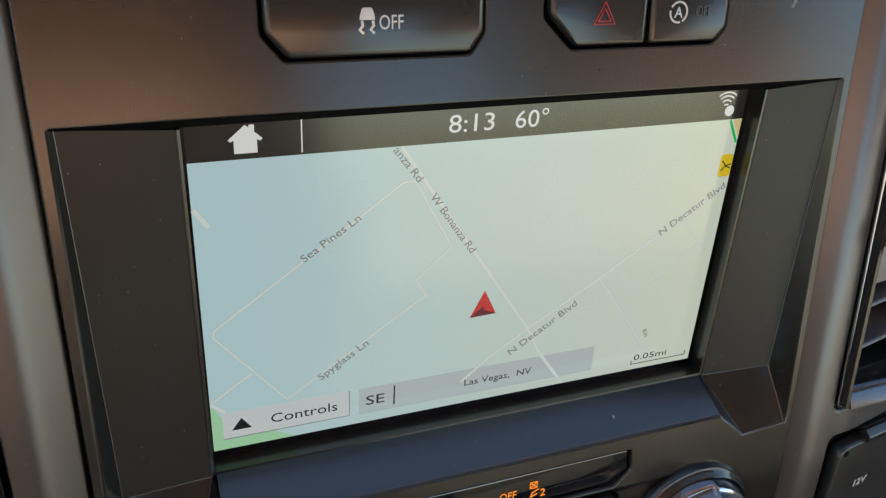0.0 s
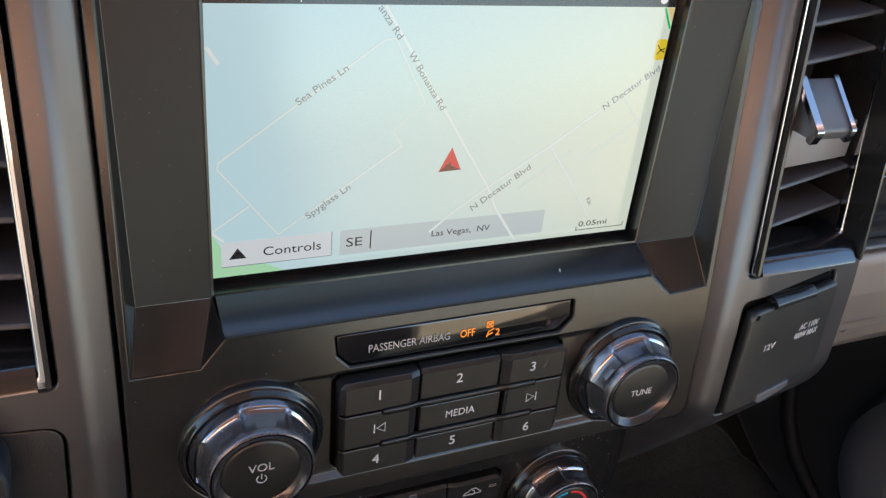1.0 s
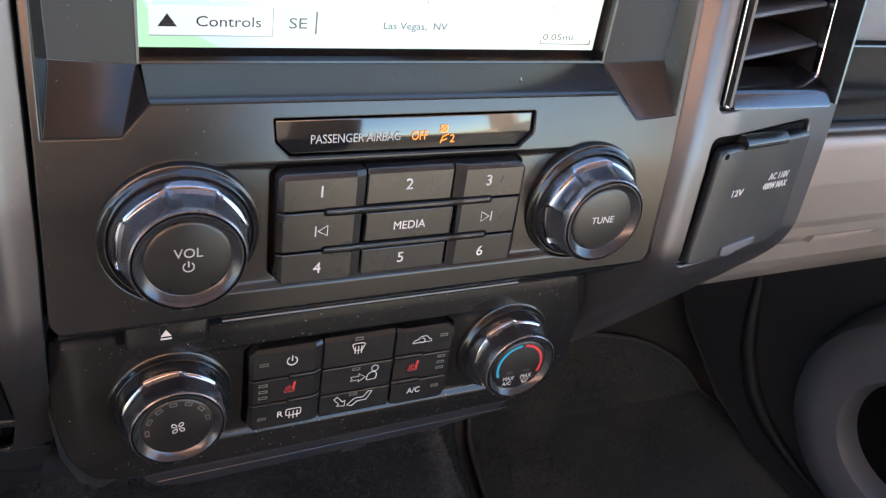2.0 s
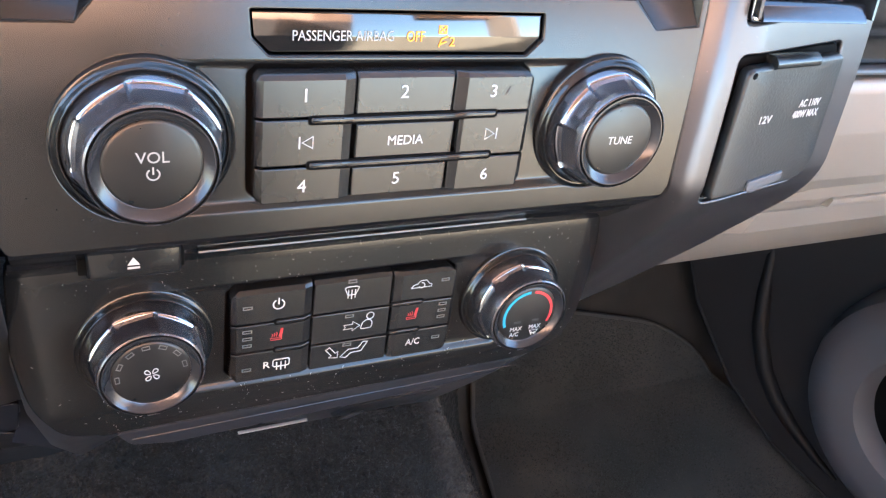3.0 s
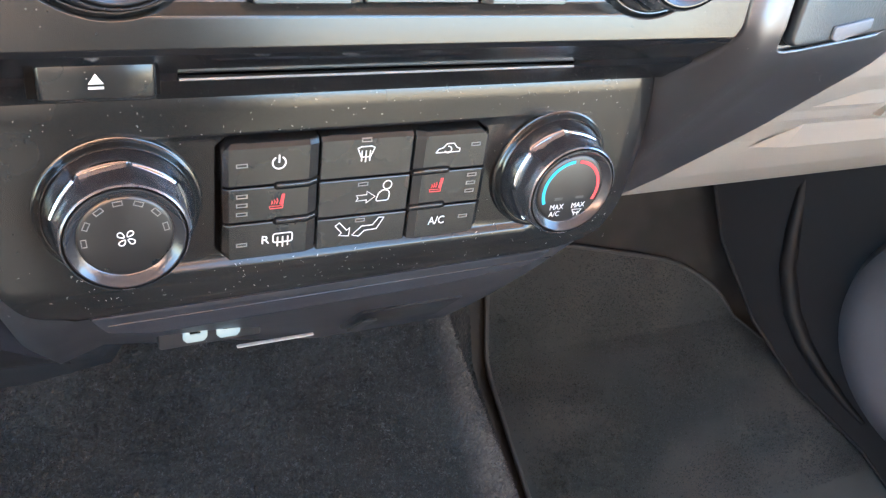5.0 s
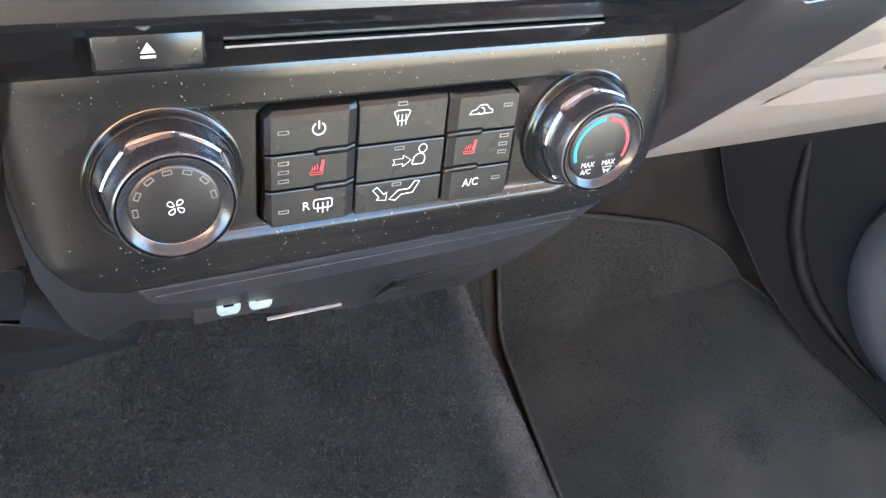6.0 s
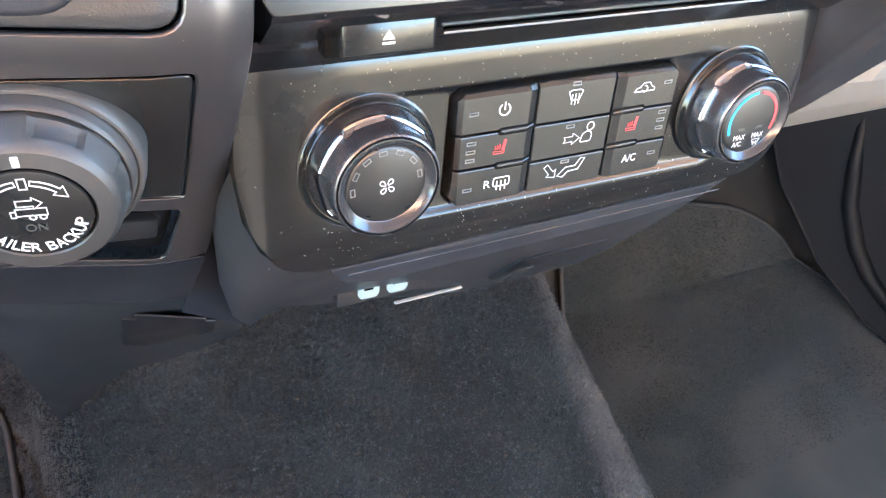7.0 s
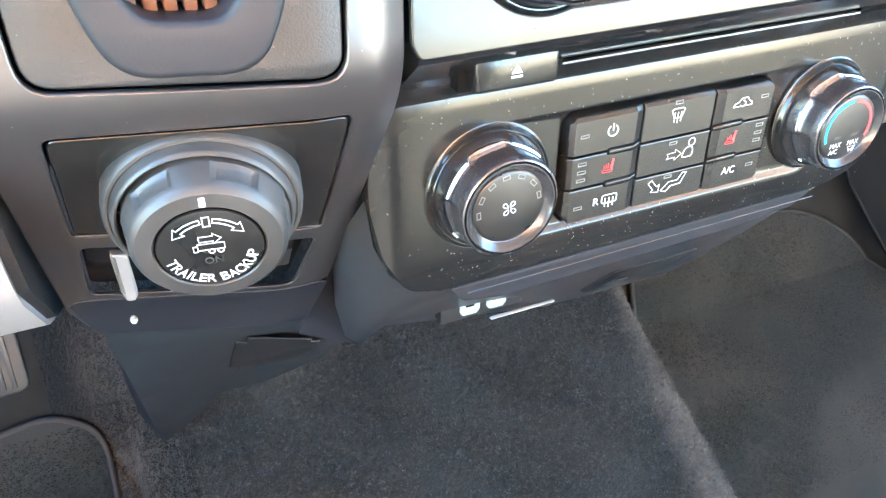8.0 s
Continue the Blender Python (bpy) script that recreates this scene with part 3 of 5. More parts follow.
key_hole = fillet([(-49.6, -35), (-47, -32.4), (44.8, -32.4), (48.2, -35.4), (49, -73), (46.4, -76.4), (-46.4, -76.4), (-49.6, -73)], 0.8, 2)
lens_hole = fillet([(-49.2, -16), (50.4, -15.8), (51, -24), (45, -29.6), (-43.5, -29.3), (-48.6, -24)], 0.6, 2)
b1_hole = fillet([(-68, 142), (-9.6, 142), (-9.6, 127), (-13.5, 121.4), (-62.5, 121.4), (-68, 128)], 1, 2)
b2_hole = fillet([(8, 142), (68, 142), (68, 126), (63.8, 121.4), (16.8, 121.4), (8, 130)], 1, 2)
bm = plate([outer, window_hole, *knob_holes, key_hole, lens_hole, b1_hole, b2_hole], 0, 3.0, 0.7, 2)
TROUGH = [-30.9, -31.5, -32.0, -32.55, -76.65, -77.6, -78.6, -79.75]
part("face_plate", bend(bm, radio_depth, ZC + [-15, -25, -35, -45] + TROUGH, [-80, -74, 74, 80]), FASCIA, fascia, depth=radio_depth, reach=0.5)

TL, TR = (-89.5, -6.5, 106), (89.5, -6.5, 106)
BL, BR = (-89, -7.2, -3.2), (89, -7.2, -3.0)
CL, CR = (-114, -13, 0.5), (114, -13, 0.5)
UL, UR = (-116.2, -7.6, 108.2), (116.2, -7.6, 108.2)
FL, FR = (-117.4, -23.6, -19.8), (118, -23.6, -18.8)
ML, MR = (-95.8, -23.8, -20.0), (99, -23.8, -20.5)
SL, SR = (-87.2, -22.6, -10.0), (87.2, -22.6, -10.0)
part("side_panel", patch(UL, TL, BL, CL), SIDE_MATT, fascia)
part("side_panel", patch(TR, UR, CR, BR), SIDE_MATT, fascia)
part("side_reveal", patch((-117.2, -8.6, 108.4), UL, CL, FL), FASCIA, fascia)
part("side_reveal", patch(UR, (117.2, -8.6, 108.4), FR, CR), FASCIA, fascia)
part("corner_facet", patch(CL, BL, ML, FL), FASCIA, fascia)
part("corner_facet", patch(BR, CR, FR, MR), FASCIA, fascia)
part("corner_cheek", facets([(BL, SL, ML)]), FASCIA, fascia)
part("corner_cheek", facets([(SR, BR, MR)]), FASCIA, fascia)
part("shelf", run([(-7.0, -2.9), (-9, -3.75), (-11.2, -4.7), (-13.4, -5.68), (-15.6, -6.68), (-17.6, -7.62), (-19.4, -8.5), (-20.9, -9.3), (-22.0, -10.0), (-22.8, -10.9), (-21, -12), (-6, -7)], -87.6, 87.6), LEDGE, fascia, "smooth sloping ledge under the screen", smooth=50)
part("upper_lip", run([(-8.2, 108.6), (-6, 106.4), (1.5, 105.6), (1.5, 110), (-6, 110)], -116.5, 116.5), GAP, fascia)
for side in (-1, 1):
    part("inner_lip", facets([((side * 89.5, -6.5, 106), (side * 90.5, 0.4, 106), (side * 90.5, 0.4, -3.4), (side * 89.0, -7.2, -3.2))], 1.0), FASCIA, fascia)
part("lower_lip", facets([((-89, -7.1, -3.2), (89, -7.1, -3.1), (90, 0.4, -4.0), (-90, 0.4, -4.0))], 1.0), FASCIA, fascia)
for path in ((UL, CL, BL), (CL, FL), (FL, ML, SL, (-87.2, -22.6, -10.2)), (TL, BL, ML), (UR, CR, BR), (CR, FR), (FR, MR, SR), (TR, BR, MR)):
    part("rolled_edge", tube(path, 0.26), KEY, fascia, "thin paler rolled edge")
part("rolled_edge", tube(((-87.2, -23.0, -10.3), (87.2, -23.0, -10.3)), 0.3), KEY, fascia, "thin paler rolled edge")
part("backing", plate([rect(-118, 118, -86, 148)], 3.0, 2.0), GAP, fascia)
SEAT = [(26.5, -3.0), (26.4, -0.3), (26.2, 0.05), (25.7, 0.18), (25.2, 0.55), (24.8, 1.15), (24.45, 1.8), (24.15, 2.3), (23.85, 2.55), (23.5, 2.5), (23.3, 2.2), (23.2, 1.0), (0, 0.8)]
for x, z in ((-79.5, -55), (80.5, -55.5)):
    part("knob_seat", moved(lathe(SEAT, 72), x, face_depth(0, z), z, 2.0), SEAT_GLOSS, fascia, "flared seat round a knob")
part("key_recess", plate([rect(-50, 50, -77, -32)], -22.5, 2), GAP, fascia)

# ---- touchscreen ----
screen = thing("touchscreen", (0, 0, 0), "lit touchscreen showing a pale green street map, black border", "screen")
part("cover_glass", plate([rect(-93, 93, -4.5, 108)], 0.6, 2.0), LENS, screen, "black glossy border glass")
part("map_ground", plate([rect(-87.2, 87.2, 0, 94.6)], 0.0, 0.5), MAP, screen, "pale green lit map")
part("status_bar", plate([rect(-87.2, 87.2, 94.6, 105.2)], 0.0, 0.5), STATUS, screen, "dark status bar")
part("park", plate([[(-87.2, 0), (-62, 0), (-84, 12), (-87.2, 17.5)]], -0.06, 0.06), MAP_PARK, screen, "green park patch")


def road(points, wide):
    part("road", strokes([points], 0.85 * wide + 0.35, -0.05, 0.03), MAP_EDGE, screen)
    part("road", strokes([points], 0.85 * wide, -0.09, 0.03), MAP_ROAD, screen)


road([(-29.5, 94.4), (17, 26), (22, 16), (33, 0.5)], 1.5)
road([(-6, 9), (3, 16.5), (17, 26), (42.5, 41.5), (87, 71)], 1.2)
road([(-84.2, 43.2), (-28.5, 83.5), (-25, 83.6), (-12.6, 61), (-23.8, 50.8), (-19.7, 44.5)], 0.8)
road([(-84.2, 43.2), (-84.6, 41), (-64.2, 14.8), (-38.5, 32.5), (-20, 45)], 0.8)
road([(-74.4, 26.6), (-86.9, 18)], 0.8)
road([(-86.9, 17.5), (-83, 14)], 1.4)
road([(42.5, 41), (52, 28.5), (66.5, 8)], 0.9)
road([(48, 36), (57, 25)], 0.5)
road([(71, 61), (83.5, 47)], 0.6)
road([(57, 33.5), (86.8, 53.5)], 0.6)
road([(30, 24), (52, 38.5)], 0.4)
road([(-86.8, 81.5), (-83.2, 76)], 1.8)
for words, x, z, turn, wide in (("Sea Pines Ln", -50, 68.6, 34.5, 20.5), ("Spyglass Ln", -46.5, 26, 34.5, 18.6), ("W Bonanza Rd", -12.2, 68.5, -55, 25), ("anza Rd", -27.2, 89, -53, 13), ("N Decatur Blvd", 22.6, 25.4, 34.3, 28.5), ("N Decatur Blvd", 74.6, 63.6, 34.3, 27.6)):
    part("street_name", lettering(words, x, z, 2.5, -0.1, wide, 0.05, turn=turn), MAP_GREY, screen)
part("street_name", lettering("Kin", 65.5, 15.5, 1.9, -0.1, 0, 0.05, turn=-58), MAP_GREY, screen)
part("route_line", strokes([[(82.6, 94.3), (86.8, 86.5)]], 1.1, -0.08, 0.03), MAP_GREEN, screen, "green line")
part("map_corner", plate([[(84, 94.4), (87.1, 94.4), (87.1, 88.4)]], -0.05, 0.05), MAP_SAND, screen)
part("map_sign", plate([rect(82.2, 87.1, 74.4, 82.5, 1.2)], -0.08, 0.06), MAP_YELLOW, screen, "yellow sign")
part("sign_mark", strokes([[(83, 80.2), (84.6, 78.4), (86.8, 78.8)], [(83, 76.6), (84.6, 78.2), (86.8, 77.4)]], 0.5, -0.12, 0.03), MAP_BLACK, screen)
part("arrow", plate([[(0, 43.4), (0.2, 36.2), (-4.6, 34.0)]], -0.1, 0.06), MAP_RED, screen, "red position arrow")
part("arrow", plate([[(0, 43.4), (4.5, 34.3), (0.2, 36.2)]], -0.1, 0.06), MAP_RED, screen, "red position arrow")
part("arrow_shade", plate([[(-0.2, 37.6), (0.2, 36.2), (4.5, 34.3), (-4.6, 34.0)]], -0.14, 0.04), MAP_DARKRED, screen)
controls = part("controls_button", plate([rect(-84, -44.6, 4.0, 13.6, 0.5)], -0.12, 0.08), MAP_BUTTON, screen, "pale grey on-screen button")
part("edge", strokes([[(-84, 3.9), (-44.5, 3.9), (-44.5, 13.6)]], 0.4, -0.14, 0.03), MAP_SHADE, controls)
part("triangle", plate([[(-81.4, 6.8), (-75.4, 6.8), (-78.4, 11.0)]], -0.2, 0.06), MAP_BLACK, controls)
part("word", lettering("Controls", -59, 8.7, 3.4, -0.18, 21, 0.05), MAP_BLACK, controls)
info = part("info_bar", plate([rect(-41.3, 44.8, 3.4, 13.6)], -0.1, 0.06), MAP_INFO, screen, "grey on-screen bar")
part("word", lettering("SE", -35.9, 8.6, 3.6, -0.16, 6.2, 0.05), MAP_BLACK, info)
part("divider", strokes([[(-29.5, 5.0), (-29.5, 12.6)]], 0.5, -0.16, 0.03), MAP_BLACK, info)
part("word", lettering("Las Vegas,  NV", 7.6, 8.4, 2.5, -0.16, 25, 0.05), MAP_BLACK, info)
part("scale_bar", strokes([[(61.6, 4.0), (61.6, 2.4), (84.9, 2.4), (84.9, 4.0)]], 0.45, -0.1, 0.03), MAP_BLACK, screen)
part("scale_text", lettering("0.05mi", 69.5, 5.2, 2.4, -0.1, 14, 0.05), MAP_BLACK, screen)
home = [(-76.7, 100), (-72.2, 103.9), (-71.2, 103.2), (-71.2, 103.9), (-69.8, 103.9), (-69.8, 101.9), (-67.7, 100), (-68.4, 99.4), (-69.2, 99.9), (-69.2, 96.2), (-75.2, 96.2), (-75.2, 99.9), (-76, 99.4)]
part("home_mark", plate([home], -0.08, 0.06), STATUS_WHITE, screen, "white house mark")
part("divider", strokes([[(-57.5, 95.2), (-57.5, 104.8)]], 0.35, -0.08, 0.03), STATUS_WHITE, screen)
part("clock", lettering("8:13", -8.5, 100.1, 5.3, -0.08, 14, 0.05), STATUS_WHITE, screen)
part("temperature", lettering("60°", 10.4, 100.0, 5.3, -0.08, 10.6, 0.05), STATUS_WHITE, screen)
part("wireless_mark", strokes([arc(79.6, 98.6, 1.2, 50, 130, 8), arc(79.6, 98.6, 2.6, 50, 130, 10), arc(79.6, 98.6, 4.0, 50, 130, 12), arc(79.6, 98.6, 5.2, 50, 130, 12)], 0.6, -0.08, 0.03), STATUS_WHITE, screen)
part("wireless_badge", plate([disc(81.3, 97.6, 1.8, 20)], -0.14, 0.06), STATUS_WHITE, screen)


# ---- switches above the screen ----
def switch(name, outline, label):
    ob = thing(name, (outline[0][0], -5, outline[0][1]), label, "button", "switches above the screen")
    cap = part("cap", bend(plate([fillet(outline, 1.2, 2)], 0, 6.0, 1.6, 2), lambda x, z: face_depth(x, z) - 2.0), KEY, ob)
    return ob, cap


def legend(bm, mat, parent, depth=face_depth, lift=2.12, name="legend", label=""):
    """A print laid on a bent face."""
    return part(name, bend(bm, lambda x, z: depth(x, z) - lift), mat, parent, label)


sw, cap = switch("traction_button", [(-67.2, 141), (-10.4, 141), (-10.4, 127.2), (-14, 122.2), (-62, 122.2), (-67.2, 128.4)], "satin black traction control button with white print")
legend(lettering("OFF", -35.8, 130.6, 3.5, 0, 6.3), WHITE, cap)
legend(joined(plate([fillet([(-44, 131.2), (-43.8, 132.6), (-43.2, 134.1), (-40.8, 134.1), (-40.2, 132.6), (-40, 131.2)], 0.3, 2)], -0.05, 0.12), strokes([[(-43.4, 131), (-43.2, 129.8), (-44, 128.9), (-43.0, 128)], [(-40.6, 131), (-40.4, 129.8), (-41.2, 128.9), (-40.2, 128)]], 0.8, -0.05)), WHITE, cap)
sw, cap = switch("hazard_button", [(9, 141), (39.6, 141), (39.6, 122.4), (17.2, 122.4), (9, 130.6)], "satin black hazard warning button with red triangle")
tri = lambda s: [(25.4 + s * 3.9 * math.cos(radians(a)), 130.3 + s * 3.9 * math.sin(radians(a))) for a in (90, 210, 330)]
legend(strokes([tri(1.0), tri(0.58)], 0.5, -0.05, closed=(0, 1)), RED_PRINT, cap)
sw, cap = switch("start_stop_button", [(40.6, 141), (67, 141), (67, 126.2), (63.3, 122.4), (40.6, 122.4)], "satin black auto stop button with white print")
legend(joined(strokes([arc(49.4, 131, 2.8, -60, 150, 20), arc(49.4, 131, 2.8, 170, 285, 14)], 0.6, -0.05), lettering("A", 49.4, 131, 3.0, 0, 2.8)), WHITE, cap)
legend(lettering("OFF", 57.9, 131.2, 3.0, 0, 5.2), FAINT, cap)

# ---- airbag sign ----
sign = thing("airbag_sign", (0, -25, -22), "gloss black airbag indicator strip with lit amber words", "indicator")
part("lens", bend(plate([fillet([(-48.4, -16.8), (49.8, -16.6), (50.2, -24), (44.8, -28.8), (-43.2, -28.5), (-47.8, -24)], 0.6, 2)], 0, 2.0, 0.2, 1), lambda x, z: face_depth(x, z) + 1.2), LENS, sign)
legend(lettering("PASSENGER AIRBAG", -20, -23.6, 3.1, 0, 32.6), GREY_PRINT, sign, lift=-1.0, name="legend")
legend(lettering("OFF", 3.8, -23.7, 3.3, 0, 6.2), AMBER, sign, lift=-1.0, name="lit_word", label="lit amber word")
legend(joined(strokes([rect(12, 14.6, -22.8, -20.4), [(12, -22.8), (14.6, -20.4)], [(12, -20.4), (14.6, -22.8)], [(12.2, -27), (13, -24.6), (15.4, -23.6)], [(14.8, -25.4), (12.6, -26.2)]], 0.5, 0, closed=(0,)), lettering("2", 16.9, -25.3, 3.0, 0, 1.9)), AMBER, sign, lift=-1.0, name="lit_mark", label="lit amber mark")

# ---- radio keys ----
def rolled(x, z, x0, x1, top):
    """How far a keypad's rim falls back along its two ends and its top."""
    return 1.25 * max(0.0, min(1.0, max((x0 - x) / 2.0, (x - x1) / 2.0, (z - top) / 1.7)))


def keypad(ob, outlines, depth, bevel, folds, top):
    return [part("key", bend(plate([fillet(o, 0.5, 2)], 0, 6.0, bevel, 2), depth, [top], folds), KEY, ob, smooth=12) for o in outlines]


def finger_slot(ob, outline, depth, folds):
    """A dark slot between keys with a slim rounded bar standing in it."""
    part("slot_gap", bend(plate([fillet(outline, 1.3, 4)], 0, 0.5), lambda x, z: depth(x, z) - 0.12, [], folds), GAP, ob)
    mid = sum(p[1] for p in outline) / len(outline)
    ends = min(p[0] for p in outline), max(p[0] for p in outline)
    inner = [(min(max(x, ends[0] + 0.75), ends[1] - 0.75), z + (0.62 if z < mid else -0.62)) for x, z in outline]
    part("slot_bar", bend(plate([fillet(inner, 0.95, 4)], 0, 1.6, 0.6, 3), lambda x, z: depth(x, z) - 0.75, [], folds), KEY_GLOSS, ob, "slim finger bar")


radio = thing("radio_keypad", (0, -26, -54), "satin black radio keys with white numerals", "keypad")
deep = lambda x, z: interp(z, (-76, -33), (-31.8, -30.6)) + interp(x, (-21, -17.4, 18.0, 21.6), (0, 1.3, 1.3, 0)) + rolled(x, z, -46.4, 45.6, -35.1)
RADIO_FOLDS = (-46.4, -21, -17.4, 18.0, 21.6, 45.6)
keys = keypad(radio, [
    [(-48.6, -35.4), (-46.6, -33.3), (-17.1, -33.3), (-17.1, -46.9), (-48.6, -46.9)],
    [(-16.5, -33.3), (17.0, -33.3), (17.0, -46.9), (-16.5, -46.9)],
    [(17.6, -33.3), (44.4, -33.3), (47.2, -36), (47.5, -46.9), (17.6, -46.9)],
    [(-48.6, -47.6), (-17.6, -47.6), (-17.6, -62.8), (-48.6, -62.8)],
    [(-15.9, -50.2), (18.7, -50.2), (18.7, -62.0), (-15.9, -62.0)],
    [(20.2, -47.6), (47.6, -47.6), (47.9, -62.8), (20.2, -62.8)],
    [(-48.6, -63.5), (-17.0, -63.5), (-17.0, -75.6), (-46.2, -75.6), (-48.6, -72.8)],
    [(-16.3, -65.2), (17.6, -65.2), (17.6, -75.6), (-16.3, -75.6)],
    [(18.3, -63.5), (47.9, -63.5), (48.1, -72.8), (45.9, -75.6), (18.3, -75.6)],
], deep, 0.5, RADIO_FOLDS, -35.1)
for k, (s, x, z) in zip((0, 1, 2, 6, 7, 8), (("1", -33.5, -39.6), ("2", -0.4, -39.6), ("3", 31.4, -39.6), ("4", -33.5, -69.8), ("5", -0.6, -69.8), ("6", 32.5, -70))):
    legend(lettering(s, x, z, 4.3), WHITE, keys[k], deep, 0.1)
legend(lettering("MEDIA", 1.4, -56.2, 3.3, 0, 12.6), WHITE, keys[4], deep, 0.1)
legend(strokes([[(-34.9, -53), (-34.9, -57)], [(-34.0, -55), (-30.6, -53), (-30.6, -57)]], 0.5, -0.05, closed=(1,)), WHITE, keys[3], deep, 0.1)
legend(strokes([[(34.9, -53), (34.9, -57)], [(34.0, -55), (30.6, -53), (30.6, -57)]], 0.5, -0.05, closed=(1,)), WHITE, keys[5], deep, 0.1)
for z in (-48.4, -63.5):
    finger_slot(radio, [(-32.4, z - 1.0), (-32.4, z + 2.2), (-21.4, z + 2.2), (-17.6, z + 1.5), (18.2, z + 1.5), (21.8, z + 2.4), (34, z + 2.4), (34, z - 0.8), (21.8, z - 0.8), (18.2, z - 1.7), (-17.6, z - 1.7), (-21.4, z - 1.0)], deep, RADIO_FOLDS)
part("worn_mark", bend(strokes([[(36.3, -41.2), (37.6, -38.2)], [(36.6, -41.0), (37.5, -39.4)]], 0.5, -0.05), lambda x, z: deep(x, z) - 0.1), FAINT, keys[2])


# ---- knobs ----
def knob(name, x, y, z, label, ring=22.8, face=17.6, cap=13.8, tall=14.5, turn=0.0, cap_mat=CAP):
    """A turning knob: gloss flange, bright stepped edge, grip with sunk panels, rolled rim, dished ring and flat cap."""
    ob = thing(name, (x, y, z), label, "knob", "stack knobs")

    def put(name, bm, mat, label="", smooth=28):
        for v in bm.verts:
            v.co += Vector((x, y, z))
        return part(name, bm, mat, ob, label, smooth)

    def sunk(a):
        """One on the four sunk panels, zero on the ribs between them."""
        return max(0.0, min(1.0, 0.55 + 4.6 * math.cos(4 * (a - radians(turn)))))

    def chord(a):
        """Flattens each eighth of the round towards its chord."""
        b = (a - radians(turn) + math.pi / 8) % (math.pi / 4) - math.pi / 8
        return math.cos(math.pi / 8) / math.cos(b)

    step = lambda i, a: -1.9 * sunk(a)
    eighth = lambda a, k: 1.0 + k * (chord(a) - 1.0)
    put("flange", lathe([(ring - 0.2, -4.5), (ring + 0.35, -0.4), (ring + 0.3, 0.3), (ring + 0.0, 1.8), (ring - 0.5, 4.4), (ring - 0.8, 5.3)], 160, lambda i, a: eighth(a, (0, 0, 0, 0.1, 0.35, 0.4)[i]), lambda i, a: (0, 0, 0, 0.2, 0.8, 1)[i] * step(i, a)), FLANGE, "smoked gloss flange", 60)
    put("chrome_edge", lathe([(ring - 0.8, 5.25), (ring - 0.95, 5.55), (ring - 1.4, 6.0), (ring - 1.6, 6.1)], 160, lambda i, a: eighth(a, (0.4, 0.45, 0.55, 0.6)[i]), step), KNOB_CHROME, "bright chrome edge")
    side = [(ring - 1.6, 6.05), (ring - 2.05, 6.8), (ring - 2.3, 7.6), (face + 1.7, tall - 4.4), (face + 1.6, tall - 3.0), (face + 1.35, tall - 2.7), (face + 1.15, tall - 1.2), (face + 0.75, tall - 0.35), (face + 0.2, tall)]
    put("grip", lathe(side, 160, lambda i, a: eighth(a, (0.6, 0.6, 0.5, 0.35, 0.15, 0, 0, 0, 0)[i]) - (0, 0.03, 0.055, 0.06, 0.055, 0, 0, 0, 0)[i] * sunk(a), lambda i, a: (1, 0.9, 0.4, 0, 0, 0, 0, 0, 0)[i] * step(i, a)), DARK_CHROME, "smoked grip with sunk panels", 24)
    put("rim_groove", lathe([(face + 0.25, tall), (face, tall - 0.45), (face - 0.35, tall - 0.5), (face - 0.45, tall - 0.1)], 80), GAP, "dark groove")
    put("face_ring", lathe([(face - 0.4, tall - 0.3), (face - 0.6, tall + 0.2), (face - 1.0, tall + 0.2), (face - 1.3, tall - 0.1), (cap + 0.3, tall - 2.0), (cap, tall - 2.1)], 96), SATIN, "satin dark dished ring")
    c = put("cap", lathe([(cap, tall - 2.2), (cap - 0.15, tall - 1.85), (cap - 0.5, tall - 1.65), (cap - 1.2, tall - 1.5), (0, tall - 1.4)], 64), cap_mat)
    return ob, c, y - (tall - 1.4)


vol, cap, yc = knob("volume_knob", -79.5, -28.0, -55, "black volume knob with chrome ring and white print", tall=15.0, turn=82)
part("legend", lettering("VOL", -79.6, -52.4, 3.4, yc - 0.02, 9), GREY_PRINT, cap)
part("legend", strokes([arc(-79.6, -57.6, 1.7, 125, 415, 24), [(-79.6, -55.4), (-79.6, -57.6)]], 0.5, yc - 0.05), GREY_PRINT, cap)
tune, cap, yc = knob("tune_knob", 80.5, -28.0, -55.5, "black tuning knob with chrome ring and white print", tall=15.0, turn=104)
part("legend", lettering("TUNE", 80.5, -55.4, 3.0, yc - 0.02, 10.6), WHITE, cap)

# ---- disc slot and eject key ----
slot = thing("disc_slot", (0, -10, -102), "gloss black band with a disc slot", "disc slot")
part("upper_band", run([(-27.6, -87.6), (-26, -90.4), (-13.2, -100.6), (-4, -100.4), (-10, -88)], -119, 121, 0.5), GLOSS, slot)
part("lower_band", run([(-10.6, -103.2), (-9.6, -104.4), (3.2, -115.2), (8, -116), (8, -103)], -121, 122, 0.4), GLOSS, slot)
part("slot_end", run([(-12.6, -100), (-10.2, -103.7), (6, -104.2), (6, -99.8)], -120.5, -62.5), GLOSS, slot)
part("slot_end", run([(-12.6, -100), (-10.2, -103.7), (6, -104.2), (6, -99.8)], 69, 121.5), GLOSS, slot)
part("slot_notch", facets([((68.6, -10.6, -103.6), (78, -12.7, -100.1), (68.6, -12.7, -100.1))], 0.4), GAP, slot, "tapered dark end")
part("slot_dark", block(-64, 72, 4, 6, -106, -99), GAP, slot)
